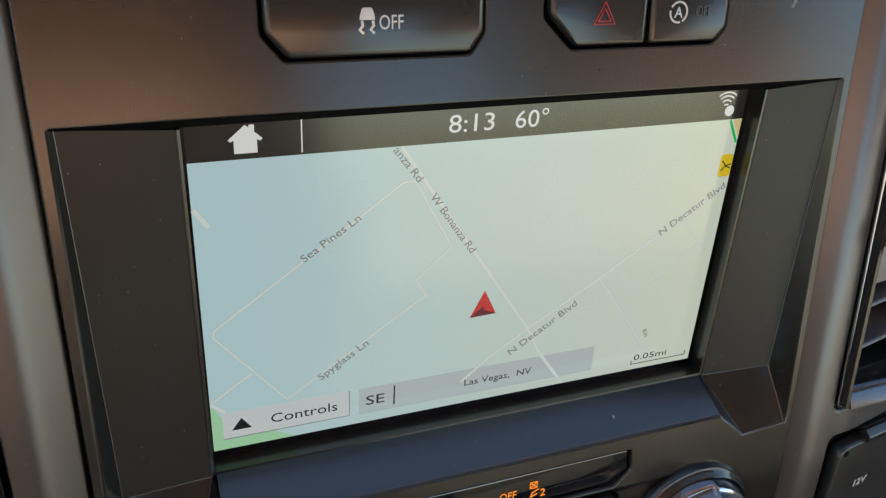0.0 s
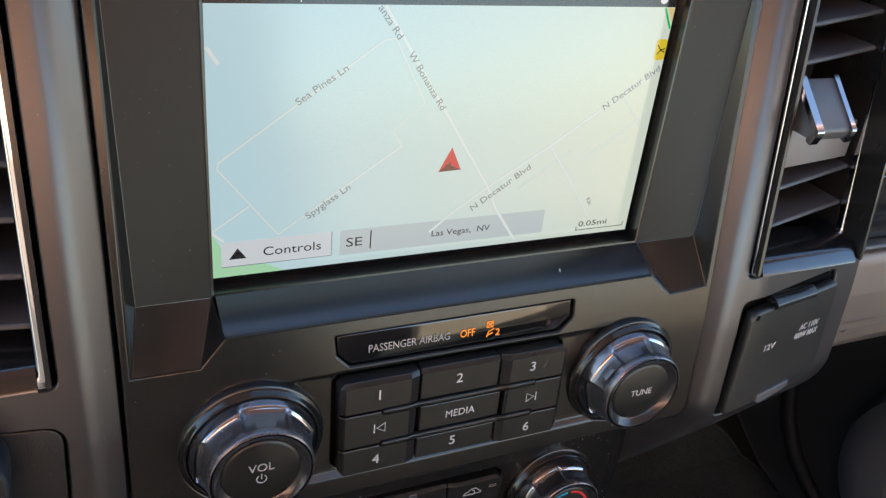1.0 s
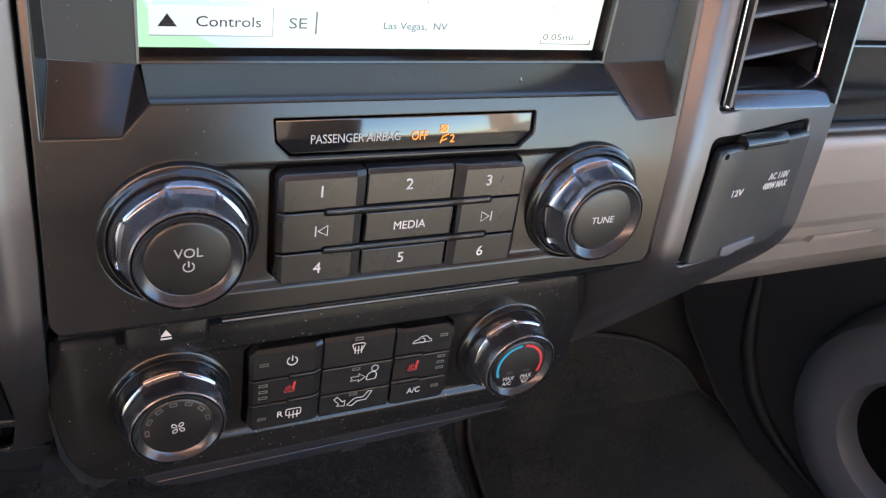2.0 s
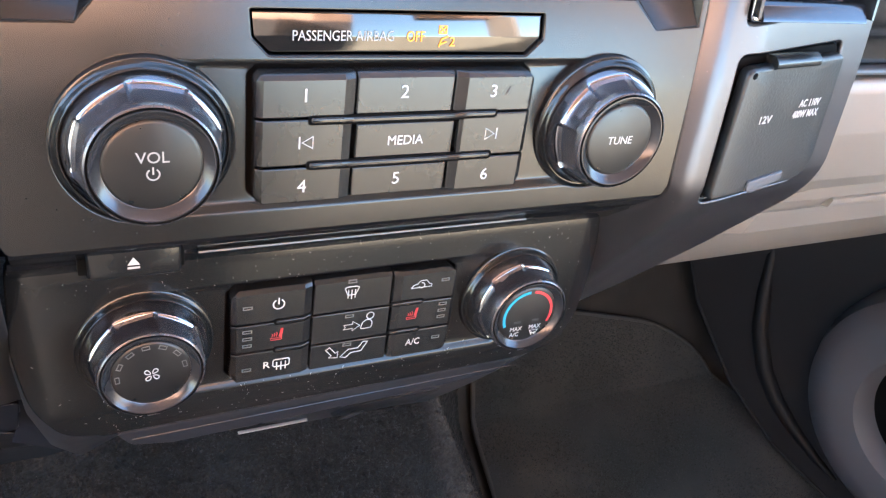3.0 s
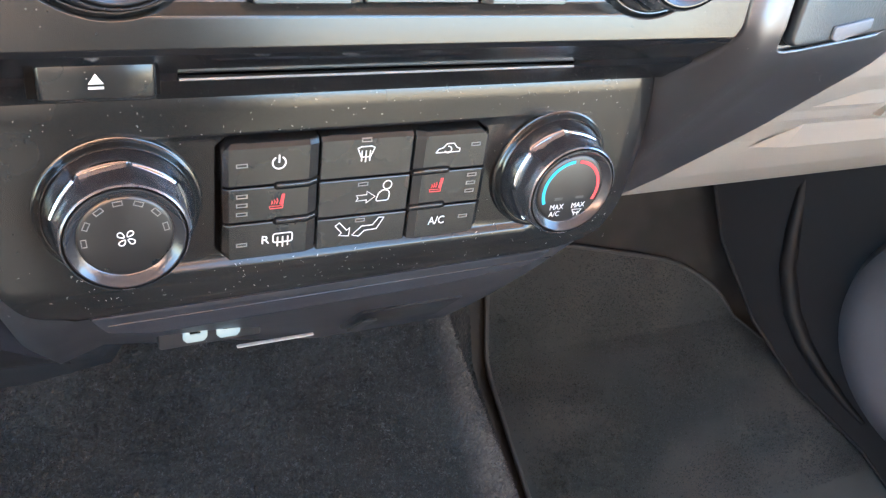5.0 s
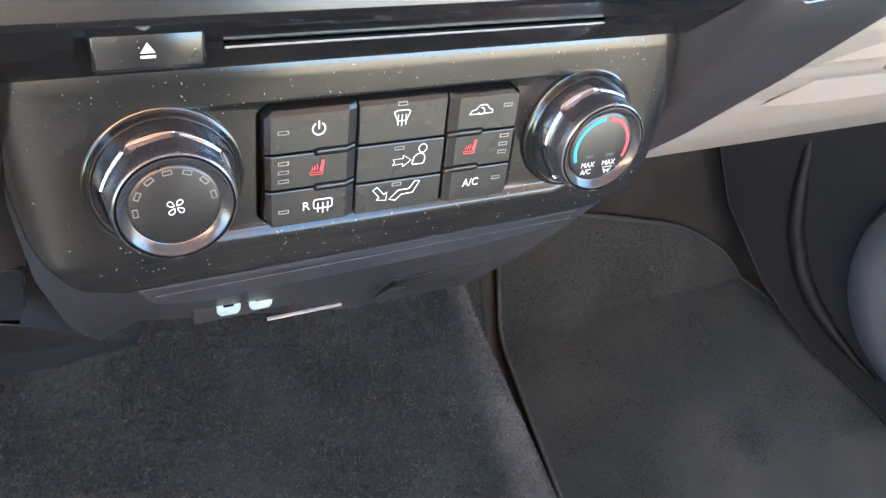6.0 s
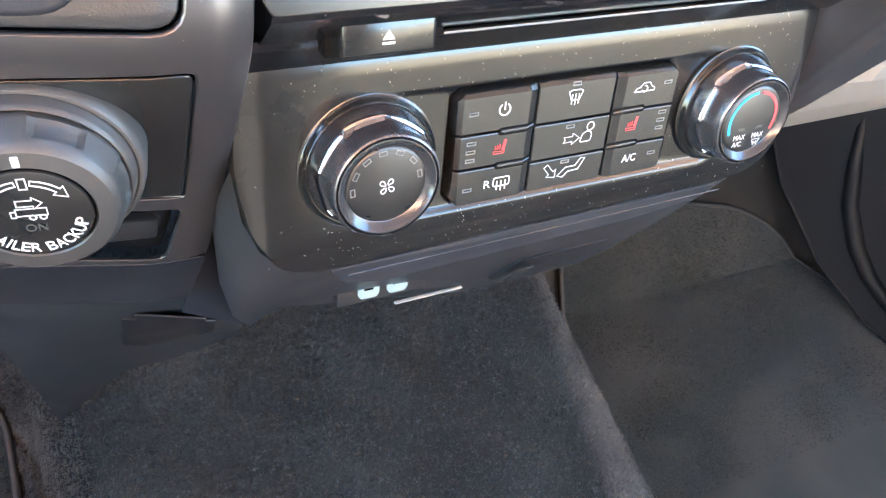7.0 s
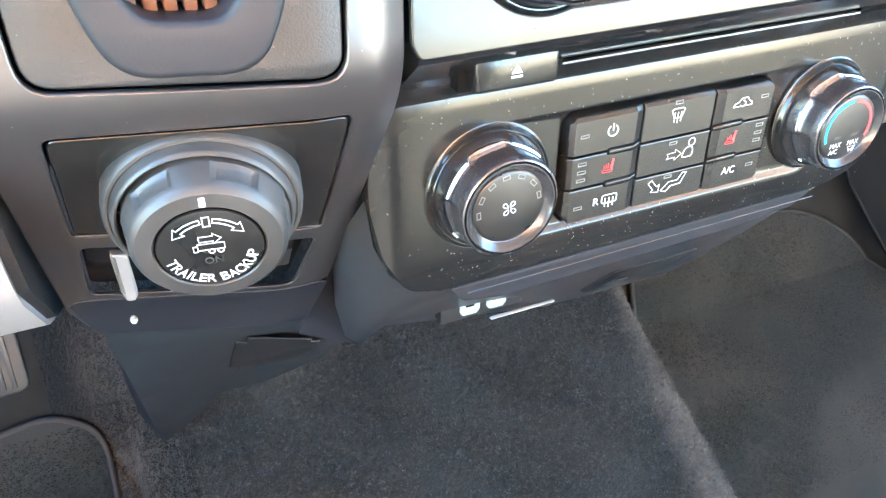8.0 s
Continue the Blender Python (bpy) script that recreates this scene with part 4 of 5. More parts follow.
part("slot_lip", run([(-11.2, -102.9), (-11.4, -103.5), (-9, -104.6), (-8.6, -103.1)], -62, 69), BRIGHT_EDGE, slot, "thin bright slot edge")

eject = thing("eject_button", (-83.6, -14, -99), "satin black eject button with a white mark", "button")
c = part("cap", block(-98.2, -69.0, -20.4, -6, -105.0, -93.4, 1.5, 3), CLIMATE, eject)
part("reveal", block(-100.6, -67.2, -13.6, -6, -106.4, -92.4, 0.5), GAP, eject)
part("legend", plate([[(-86, -99.8), (-82.2, -99.8), (-84.1, -97.0)]], -20.5, 0.2), WHITE, c)
part("legend", plate([rect(-86, -82.2, -101.2, -100.5)], -20.5, 0.2), WHITE, c)

# ---- climate panel ----
climate = thing("climate_control_unit", (0, 5, -150), "dusty satin black climate control unit", "climate control")
c_out = fillet([(-123, -112), (121.5, -112), (126, -128), (127.4, -146), (123, -172), (112, -188), (96, -194.5), (-96, -197.5), (-110, -193), (-121, -175), (-125, -152)][::-1], 6, 4)
ck_hole = fillet([(-48.6, -133.4), (-45, -130.2), (45.6, -130.6), (50, -134.2), (50.6, -172.2), (46.6, -176.2), (-46, -176.0), (-49.2, -171.6)], 0.8, 2)
bm = plate([c_out, ck_hole, disc(-79.2, -152.6, 24.7, 64), disc(80.4, -153, 24.7, 64)], 0, 7.0, 1.2, 3)
part("face_plate", bend(bm, climate_depth, [-113.5, -115, -117, -119, -121, -128.7, -129.3, -129.9, -130.3, -176.45, -177.5, -178.5, -179.55, -183, -187, -191, -195], [-122, -119, -116, -113, -80, -74, 74, 80, 113, 116, 119, 122, 125]), CLIMATE, climate, depth=climate_depth, reach=0.5)
part("backing", plate([rect(-105, 110, -186, -118)], 14, 2), GAP, climate)
for x, z in ((-79.2, -152.6), (80.4, -153)):
    part("knob_seat", moved(lathe([(r * 0.966, h) for r, h in SEAT], 72), x, 4.6, z), SEAT_GLOSS, climate, "flared seat round a knob")

ckeys = thing("climate_keypad", (0, 5, -153), "satin black climate keys with white and red marks", "keypad")
flat = lambda x, z: 1.2 + interp(x, (-19, -15.6, 19.6, 23.2), (0, 1.3, 1.3, 0)) + rolled(x, z, -45.8, 47.4, -132.7)
CLIMATE_FOLDS = (-45.8, -19, -15.6, 19.6, 23.2, 47.4)
keys = keypad(ckeys, [
    [(-47.8, -133.6), (-44.8, -131.0), (-15.4, -131.0), (-15.4, -146.4), (-47.8, -146.4)],
    [(-14.7, -131.0), (18.9, -131.0), (18.9, -147.3), (-14.7, -147.3)],
    [(19.6, -131.2), (45.2, -131.2), (49.0, -134.6), (49.3, -146.4), (19.6, -146.4)],
    [(-47.8, -147.1), (-15.4, -147.1), (-15.4, -160.2), (-47.8, -160.2)],
    [(-14.7, -148.0), (19.2, -148.0), (19.2, -162.6), (-14.7, -162.6)],
    [(20.0, -147.1), (49.4, -147.1), (49.7, -161.2), (20.0, -161.2)],
    [(-47.8, -160.9), (-15.4, -160.9), (-15.4, -175.0), (-45.6, -175.0), (-48.3, -171.4)],
    [(-14.7, -163.3), (19.4, -163.3), (19.4, -175.6), (-14.7, -175.6)],
    [(20.2, -161.9), (49.7, -161.9), (49.6, -172.0), (46.2, -175.2), (20.2, -175.2)],
], flat, 0.5, CLIMATE_FOLDS, -132.7)
for z in (-146.8, -160.6):
    finger_slot(ckeys, [(-31, z - 1.6), (-31, z + 1.4), (-19.4, z + 1.4), (-14.9, z + 1.7), (-14.9, z - 1.0), (-19.4, z - 1.6)], flat, CLIMATE_FOLDS)
for z in (-146.8, -161.5):
    finger_slot(ckeys, [(34, z - 1.2), (34, z + 1.8), (23.4, z + 1.8), (19.2, z + 0.7), (19.2, z - 2.0), (23.4, z - 1.2)], flat, CLIMATE_FOLDS)
lift = lambda bm, mat, k: legend(bm, mat, keys[k], flat, 0.1)
lift(strokes([arc(-29.4, -138.3, 2.2, 120, 420, 24), [(-29.4, -135.4), (-29.4, -138.3)]], 0.55, -0.05), WHITE, 0)
lift(strokes([[(-1.8, -136), (-0.6, -135.4), (3.2, -135.4), (4.4, -136), (3.0, -139.4), (-0.4, -139.4), (-1.8, -136)], [(-0.2, -137), (-0.2, -141)], [(1.3, -137), (1.3, -141.4)], [(2.8, -137), (2.8, -141)]], 0.45, -0.05), WHITE, 1)
lift(strokes([[(27.4, -139.4), (28.4, -138), (30, -137.6), (31.4, -136), (34.2, -136), (35.6, -137.8), (36.8, -138.2), (36.8, -139.4), (27.4, -139.4)], arc(32.2, -138.4, 1.3, -160, 100, 10)], 0.4, -0.05), WHITE, 2)


def seat_mark(x, z):
    """A heated seat: back, cushion and three wavy lines."""
    back, cushion = [(x + 0.7, z - 1.2), (x + 1.5, z + 2.7), (x + 2.5, z + 2.6), (x + 1.9, z - 1.8)], [(x - 2.7, z - 1.7), (x - 2.5, z - 2.7), (x + 1.7, z - 2.7), (x + 1.9, z - 1.9)]
    wisps = [[(x + d, z + 0.4 + 0.35 * k), (x + d + 0.25, z - 0.2 + 0.2 * k), (x + d - 0.1, z - 1.0)] for k, d in enumerate((-2.0, -1.1, -0.2))]
    return joined(plate([back], -0.05, 0.12), strokes([cushion, *wisps], 0.4, -0.05, closed=(0,)))


lift(seat_mark(-29.6, -152.9), RED_PRINT, 3)
lift(seat_mark(29.6, -152.6), RED_PRINT, 5)
person = fillet([(6.6, -157.6), (7.4, -154.4), (9.0, -153.2), (11.0, -153.4), (11.8, -155), (11.4, -157.6)], 0.8, 3)
lift(strokes([[(-0.9, -154.6), (3.0, -154.6), (3.0, -153.2), (6.2, -155.6), (3.0, -158), (3.0, -156.7), (-0.9, -156.9), (-0.2, -155.8)], arc(10.6, -151.3, 1.6, 0, 360, 16, 1.05), person], 0.4, -0.05, closed=(0, 2)), WHITE, 4)
lift(strokes([[(-8, -166.4), (-5.4, -169.6), (-6.4, -170.6), (-2.6, -171.2), (-2.4, -167.8), (-3.6, -168.6), (-6.4, -165.2)], [(-1.4, -171), (2.2, -167.6), (6.4, -167.6), (8.6, -164.6), (10.6, -164.8), (8, -169.4), (3.4, -169.6), (1.2, -171.8)]], 0.45, -0.05, closed=(0, 1)), WHITE, 7)
lift(joined(lettering("R", -33.6, -167.8, 3.2, 0, 2.6), strokes([fillet([(-30.8, -169.4), (-30.8, -165.8), (-24, -165.8), (-24, -169.4)], 1, 3), [(-29.2, -167.2), (-29.2, -171)], [(-27.4, -167.2), (-27.4, -171.4)], [(-25.6, -167.2), (-25.6, -171)]], 0.5, -0.05, closed=(0,))), WHITE, 6)
lift(lettering("A/C", 31.6, -167.9, 3.3, 0, 6.6), WHITE, 8)
for k, spots in ((0, [(-41.6, -138.6)]), (3, [(-41.6, -150), (-41.6, -153.4), (-41.6, -156.8)]), (6, [(-41.6, -169)]), (1, [(1.3, -133)]), (4, [(1.3, -150.2)]), (7, [(1.3, -165)]), (2, [(43.2, -137)]), (5, [(43.6, -149.6), (43.6, -153), (43.6, -156.4)]), (8, [(42.6, -167.4)])):
    for x, z in spots:
        lift(plate([rect(x - 1.9, x + 1.9, z - 0.75, z + 0.75), rect(x - 1.5, x + 1.5, z - 0.4, z + 0.4)[::-1]], -0.02, 0.12), DIM, k)

fan, cap, yc = knob("fan_knob", -79.2, 2.0, -152.6, "black fan speed knob with chrome ring", ring=22.1, face=17.9, cap=14.0, tall=15.0, turn=103)
blade = [(0.25, 0.35), (0.35, 1.5), (0.75, 2.35), (1.6, 2.55), (2.25, 2.0), (2.1, 1.2), (1.3, 0.75)]
blades = [[(-79.2 + px * math.cos(q) - pz * math.sin(q), -153 + px * math.sin(q) + pz * math.cos(q)) for px, pz in fillet(blade, 0.5, 2)] for q in (0, math.pi / 2, math.pi, 1.5 * math.pi)]
part("legend", strokes(blades, 0.38, yc - 0.05, closed=(0, 1, 2, 3)), WHITE, cap)
for k in range(7):
    a = radians(184 - 28.7 * k)
    bm = moved(plate([rect(-1.45, 1.45, -0.85, 0.85), rect(-1.15, 1.15, -0.55, 0.55)[::-1]], 0, 0.12), 0, 0, 0, 0, math.degrees(math.pi / 2 - a))
    part("speed_mark", moved(bm, -79.2 + 11.9 * math.cos(a), yc - 0.04, -152.6 + 11.9 * math.sin(a)), DIM, cap)
temp, cap, yc = knob("temperature_knob", 80.4, 2.0, -153, "black temperature knob with blue and red arcs", ring=22.1, face=17.9, cap=14.4, tall=15.0, turn=118)
part("blue_arc", strokes([arc(80.4, -153, 12.0, 94, 205, 30)], 1.5, yc - 0.05), BLUE_PRINT, cap, "blue printed arc")
part("red_arc", strokes([arc(80.4, -153, 12.0, 84, -25, 30)], 1.5, yc - 0.05), RED_PRINT, cap, "red printed arc")
for s, x, z in (("MAX", 75.6, -160), ("A/C", 75.2, -163), ("MAX", 85.4, -160)):
    part("legend", lettering(s, x, z, 2.2, yc - 0.02, 6.0 if s == "MAX" else 4.8), WHITE, cap)
part("legend", strokes([[(83.2, -162), (87.4, -162), (86.6, -163.6), (84, -163.6)], [(84.4, -163), (84.4, -164.6)], [(86, -163), (86, -164.6)]], 0.4, yc - 0.05, closed=(0,)), WHITE, cap)
for x in (75.8, 85.2):
    part("lamp_mark", plate([rect(x - 1.8, x + 1.8, -157.2, -156)], yc - 0.02, 0.1), FAINT, cap)

# ---- lint on the lower panels ----
random.seed(11)
fibres = []
for k in range(300):
    x, z = random.uniform(-118, 120), random.choice((random.uniform(-194, -176), random.uniform(-130, -112), random.uniform(-192, -114)))
    if abs(x) < 52 and -178 < z < -129 or math.hypot(abs(x) - 80, z + 153) < 27:
        continue
    a, n = random.uniform(0, 360), random.choice((random.uniform(0.15, 0.5), random.uniform(0.2, 1.2)))
    turn = random.uniform(-70, 70)
    fibres.append([(x, z), (x + n * 0.5 * math.cos(radians(a)), z + n * 0.5 * math.sin(radians(a))), (x + n * 0.5 * (math.cos(radians(a)) + math.cos(radians(a + turn))), z + n * 0.5 * (math.sin(radians(a)) + math.sin(radians(a + turn))))])
specks = []
for k in range(120):
    x, z = random.uniform(128, 214), random.uniform(-196, -100)
    if abs(x) - 128 > (z + 202) * 0.95:
        continue
    a, n = random.uniform(0, 360), random.uniform(0.2, 0.7)
    specks.append([(x, z), (x + n * math.cos(radians(a)), z + n * math.sin(radians(a)))])
single("trim_lint", bend(strokes(specks, 0.16, 0, 0.07), lambda x, z: trim_depth(x, z) - 0.05), LINT, "pale dust specks on the lower trim", "lint", kind="stuff")
single("dust_lint", bend(strokes(fibres, 0.125, 0, 0.07), lambda x, z: climate_depth(x, z) - 0.07), LINT, "pale dust and lint fibres on the climate panel", "lint", kind="stuff")
scuffs = [[(86, -78.6), (88.2, -77.6), (90.5, -78.4)], [(88, -78.8), (88.6, -77)], [(84.4, -78.2), (86, -78.2)]]
part("scuff", bend(strokes(scuffs, 0.7, 0, 0.08), lambda x, z: face_depth(x, z) - 0.06), GREY_PRINT, fascia, "pale scuff")
part("scuff", bend(strokes([[(92, 131), (93.6, 136.6)], [(92.6, 132), (94.2, 136)]], 1.2, 0, 0.05), lambda x, z: face_depth(x, z) - 0.03), DIM, fascia, "smudge")
part("scuff", strokes([[(46.2, -5.6), (46.6, -7.0)]], 0.4, -15.6, 0.3), WHITE, fascia, "tiny pale fleck")

# ---- painted trim columns ----
TZ = [140 - 8 * k for k in range(27)] + [-76 - 4 * k for k in range(16)] + [-144 - 8 * k for k in range(14)]


def column(x, z):
    """The trim's depth: a soft ridge beside the fascia that falls off towards it."""
    steep = 0.55 + (interp(z, (-116, -84), (1.7, 0.0)) if x > 0 else 0.0)
    fall = 1.3 * math.log1p(math.exp(min(40.0, (131 - abs(x)) / 1.3)))
    return trim_depth(x, z) + fall * steep


right_trim = thing("passenger_vent_trim", (170, -10, 0), "pewter painted plastic trim round vent and outlet", "trim panel")
r_out = fillet([(120.8, 150), (228, 150), (228, -80), (225, -112), (205, -150), (176, -184), (150, -200), (128, -200), (126.5, -140), (122, -116), (124.4, -88), (122.2, -40)][::-1], 3, 3)
vent_r = fillet([(139.5, 146), (206, 146), (206, -11.5), (139.5, -17.5)], 3.5, 4)
outlet_r = fillet([(140.5, -29.5), (207.5, -26.5), (210, -82), (203, -90.5), (141, -93)], 4, 4)
part("panel", bend(plate([r_out, vent_r, outlet_r], 0, 4.0, 1.6, 4), column, TZ, [122 + 3 * k for k in range(5)] + [138 + 8 * k for k in range(12)]), PEWTER, right_trim, depth=column)
part("inner_wall", facets([((122.5, -18, -84), (131, -30.4, -84), (136, -10, -116), (136, 30, -160), (127, 30, -160), (122, 8, -116))], 1.0), PEWTER, right_trim)

left_trim = thing("driver_vent_trim", (-170, -10, 0), "pewter painted plastic trim round vent and switches", "trim panel")
l_out = fillet([(-120.6, 150), (-231, 150), (-232, -120), (-230, -204), (-222, -232), (-131, -258), (-125.5, -208), (-124.5, -154), (-123.5, -104), (-122, -60)], 4, 3)
vent_l = fillet([(-139, 146), (-206, 146), (-206, -11.5), (-139, -17.5)], 3.5, 4)
hole_2 = fillet([(-138.4, -30.6), (-219.5, -30), (-218.4, -85), (-141, -89.4)], 8, 5)
hole_3 = fillet([(-138.2, -101.5), (-217.4, -98.5), (-218.4, -147.5), (-138, -163.4)], 3, 3)
hole_4 = fillet([(-138.5, -171), (-218, -155), (-219.6, -192), (-143, -209)], 4, 3)
part("panel", bend(plate([l_out, vent_l, hole_2, hole_3, hole_4], 0, 3.0, 1.0, 3), column, TZ, [-122 - 3 * k for k in range(5)] + [-138 - 8 * k for k in range(12)]), PEWTER, left_trim, depth=column)


# ---- air vents ----
def vent(name, side, label):
    """An upright vent: chrome surround, dark duct, slats and a thumb tab."""
    ob = thing(name, (side * 172, -10, -12), label, "air vent", "dashboard vents")
    X = lambda a: side * a
    ring = [(X(140.4), 145), (X(205), 145), (X(205), -10.6), (X(140.4), -16.6)]
    hole = [(X(144.2), 141), (X(201.6), 141), (X(201.6), -6.4), (X(144.2), -11.8)]
    if side < 0:
        ring, hole = ring[::-1], hole[::-1]
    part("chrome_frame", bend(plate([fillet(ring, 3, 4), fillet(hole, 2.2, 4)], 0, 5.0, 1.4, 3), lambda x, z: trim_depth(x, z) - 1.2, [140 - 16 * k for k in range(11)], [X(150), X(165), X(180), X(192)]), CHROME, ob, "chrome surround")
    wall = lambda a, b: facets([((X(a), -30, -14), (X(a), -12, 145), (X(b), 30, 145), (X(b), 30, -14))], 1.5)
    part("duct_wall", wall(142, 144), KEY, ob)
    part("duct_wall", wall(203, 199), KEY, ob)
    part("duct_back", block(min(X(143), X(204)), max(X(143), X(204)), 26, 30, -16, 146), DARK_TRIM, ob)
    part("sill", run([(-29.4, -15.6), (-29.2, -14.6), (-26.6, -9.6), (-25, -8.2), (-8, -4.5), (6, -6), (6, -12), (-20, -17)], min(X(144.4), X(201.4)), max(X(144.4), X(201.4)), 0.8), SMOKED, ob, "smoked chrome sill")
    for z in ((67, 50.5, 33.8, 16, -0.5, 84, 101, 118) if side < 0 else (88, 72.5, 104, 120, 18.6, 1.2)):
        y = trim_depth(0, z) + (6.5 if side > 0 else 10)
        slat = run([(y, z + 1.1), (y - 0.9, z), (y, z - 1.1), (y + 32, z + 0.2), (y + 32, z + 3.0)], min(X(143.6), X(202)), max(X(143.6), X(202)), 0.4)
        bend(slat, lambda x, zz: max(0.0, abs(x) - 150) * 0.16)
        for v in slat.verts:
            v.co.z += max(0.0, v.co.x - 147) * 0.1
        part("slat", slat, SLAT, ob)
    if side > 0:
        part("flap", bend(block(146, 199, -15, -9, 29, 47, 1.0), lambda x, z: max(0.0, abs(x) - 150) * 0.16), GREY_TRIM, ob, "flat pale grey vane block")
        tab = part("thumb_tab", run([(-10, 66), (-14, 70), (-31, 53), (-29, 48), (-10, 49)], 148, 166, 1.6), SLAT, ob, "dark thumb tab")
        part("tab_edge", run([(-11, 69.4), (-14.4, 71.4), (-32.4, 53), (-30, 46.6), (-27, 48), (-29.4, 52.6), (-14, 68.4)], 145.6, 149.4, 0.8), KNOB_CHROME, tab, "chrome edge")
        part("tab_edge", run([(-11, 69.4), (-14.4, 71.4), (-32.4, 53), (-30, 46.6), (-27, 48), (-29.4, 52.6), (-14, 68.4)], 165, 167.4, 0.8), KNOB_CHROME, tab, "chrome edge")
    return ob


vent("passenger_air_vent", 1, "upright air vent with chrome surround and dark slats")
vent("driver_air_vent", -1, "upright air vent with chrome surround and dark slats")

# ---- power outlet ----
outlet = thing("power_outlet", (172, -30, -60), "black grained power outlet cover with white print", "outlet cover")
tilt = lambda x, z: interp(z, (-92, -26), (-27.5, -25.5)) + max(0.0, x - 146) * 0.15
part("surround", bend(plate([fillet([(141.5, -30.5), (206.5, -27.5), (209, -82), (202.5, -89.5), (142, -92)], 4, 4)], 0, 3, 0.6, 2), tilt), GAP, outlet)
lid = part("lid", bend(plate([fillet([(143.5, -33.5), (206, -30.5), (208.5, -80), (202, -88), (142.5, -90.5)], 4, 4)], -6.0, 6, 1.6, 3), tilt, [-50, -70], [160, 185]), LID, outlet, "grained black hinged lid")
part("hinge", bend(run([(-4.5, -29), (-7.5, -31), (-7.5, -33.5), (-4, -35.5), (0, -33), (0, -29.5)], 158, 187, 0.6), tilt), KEY, lid)
part("pull_tab", bend(plate([fillet([(164, -83.5), (187, -81.5), (187, -85.6), (168, -89.6), (164, -88)], 0.8, 2)], -7.2, 2.5, 0.6, 2), tilt), POD, lid, "worn shiny pull tab")
part("screw_hole", bend(plate([disc(147.4, -36.2, 1.4, 16)], -6.1, 0.4), tilt), GAP, lid)
for s, x, z, w in (("12V", 162.4, -55.6, 7.6), ("AC 110V", 190.5, -50.4, 14.4), ("400W MAX", 189.6, -55.2, 17.6)):
    part("legend", bend(lettering(s, x, z, 3.3, -6.1, w, 0.25, bold=0.012), tilt), WHITE, lid)

# ---- driver-side switch panels ----
brake = thing("brake_controller", (-180, -20, -60), "dark trailer brake control panel with a jutting dark bracket", "control panel")
part("panel", bend(plate([fillet([(-139.2, -31.4), (-218.7, -30.8), (-217.6, -84.3), (-141.6, -88.5)], 7.5, 5)], 0, 3, 0.8, 3), lambda x, z: trim_depth(x, z) + 1.4, [z for z in TZ if -89 < z < -30], [-205, -180, -150]), DARK_TRIM, brake)
bracket_out = fillet([(-206, -30), (-154, -30), (-157, -60), (-165, -79), (-197, -78), (-204, -60)], 9, 6)
bracket_in = fillet([(-194, -36), (-166, -36), (-167, -58), (-172, -66), (-189, -65), (-194, -58)], 6, 5)
part("bracket", bend(plate([bracket_out, bracket_in[::-1]], -16, 18, 2.0, 3), lambda x, z: trim_depth(x, z)), BLUE_BLACK, brake, "jutting rounded blue-black bracket")
for k in range(6):
    part("rib", bend(block(-192.5 + 4.4 * k, -189.3 + 4.4 * k, -7, -3, -66, -36, 0.8), lambda x, z: trim_depth(x, z)), WOOD_BROWN, brake, "brown upright rib")

backup = thing("trailer_backup_knob", (-182.5, -5, -130), "worn grey trailer backup steering knob on a black plate", "knob")
part("base_plate", bend(plate([fillet([(-139.0, -102.3), (-216.6, -99.3), (-217.6, -146.8), (-138.8, -162.4)], 2.6, 3)], 0, 3, 0.8, 2), lambda x, z: trim_depth(x, z) + 0.6, [z for z in TZ if -164 < z < -98], [-205, -180, -150]), FASCIA, backup, "smooth black plate")
KNOB = Matrix.Translation((-182.3, -26.6, -132.8)) @ Euler((radians(14), 0, radians(-10))).to_matrix().to_4x4()


def on_knob(bm):
    bm.transform(KNOB)
    return bm


collar = lathe([(28.8, -30), (28.4, -17), (28.0, -14.6), (27.2, -13.6), (26.4, -13.4), (26.0, -13.8), (25.7, -13.2), (25.4, -11.2), (25.0, -10.2), (24.5, -9.8), (24.0, -10), (23.8, -13)], 96)
part("collar", on_knob(moved(collar, -0.6, 0, 0.6)), GREY_RUBBER, backup, "round grey collar")


def panelled(i, a):
    """Six sunk panels round the grip, with wide ribs between them."""
    k = max(0.0, min(1.0, 0.5 + 4.0 * math.cos(6 * (a - radians(65)))))
    return 1.0 - (0, 0.02, 0.045, 0.05, 0.05, 0.045, 0, 0, 0, 0, 0, 0)[i] * k


grip = part("grip", on_knob(lathe([(23.6, -16), (23.6, -9.4), (23.4, -8.6), (23.1, -7.6), (22.6, -5.6), (22.2, -4.0), (22.0, -3.4), (21.7, -2.2), (21.1, -1.0), (20.0, -0.1), (15.6, 0.3), (15.0, -0.5)], 180, panelled)), GREY_RUBBER, backup, "worn grey grip with sunk panels", smooth=26)
part("dial_groove", on_knob(lathe([(15.1, -0.1), (15.0, -0.9), (14.5, -0.9), (14.4, -0.1)], 64)), GAP, backup, "dark groove")
dial = part("dial", on_knob(lathe([(14.6, -0.2), (14.4, 0.4), (13.8, 0.6), (0, 0.6)], 56)), CAP, backup, "black round dial")
part("pointer", on_knob(plate([rect(-0.85, 0.85, 15.8, 19.0, 0.3)], -0.3, 0.3)), WHITE, grip)
pol = lambda r, a: (r * math.cos(radians(a)), r * math.sin(radians(a)))
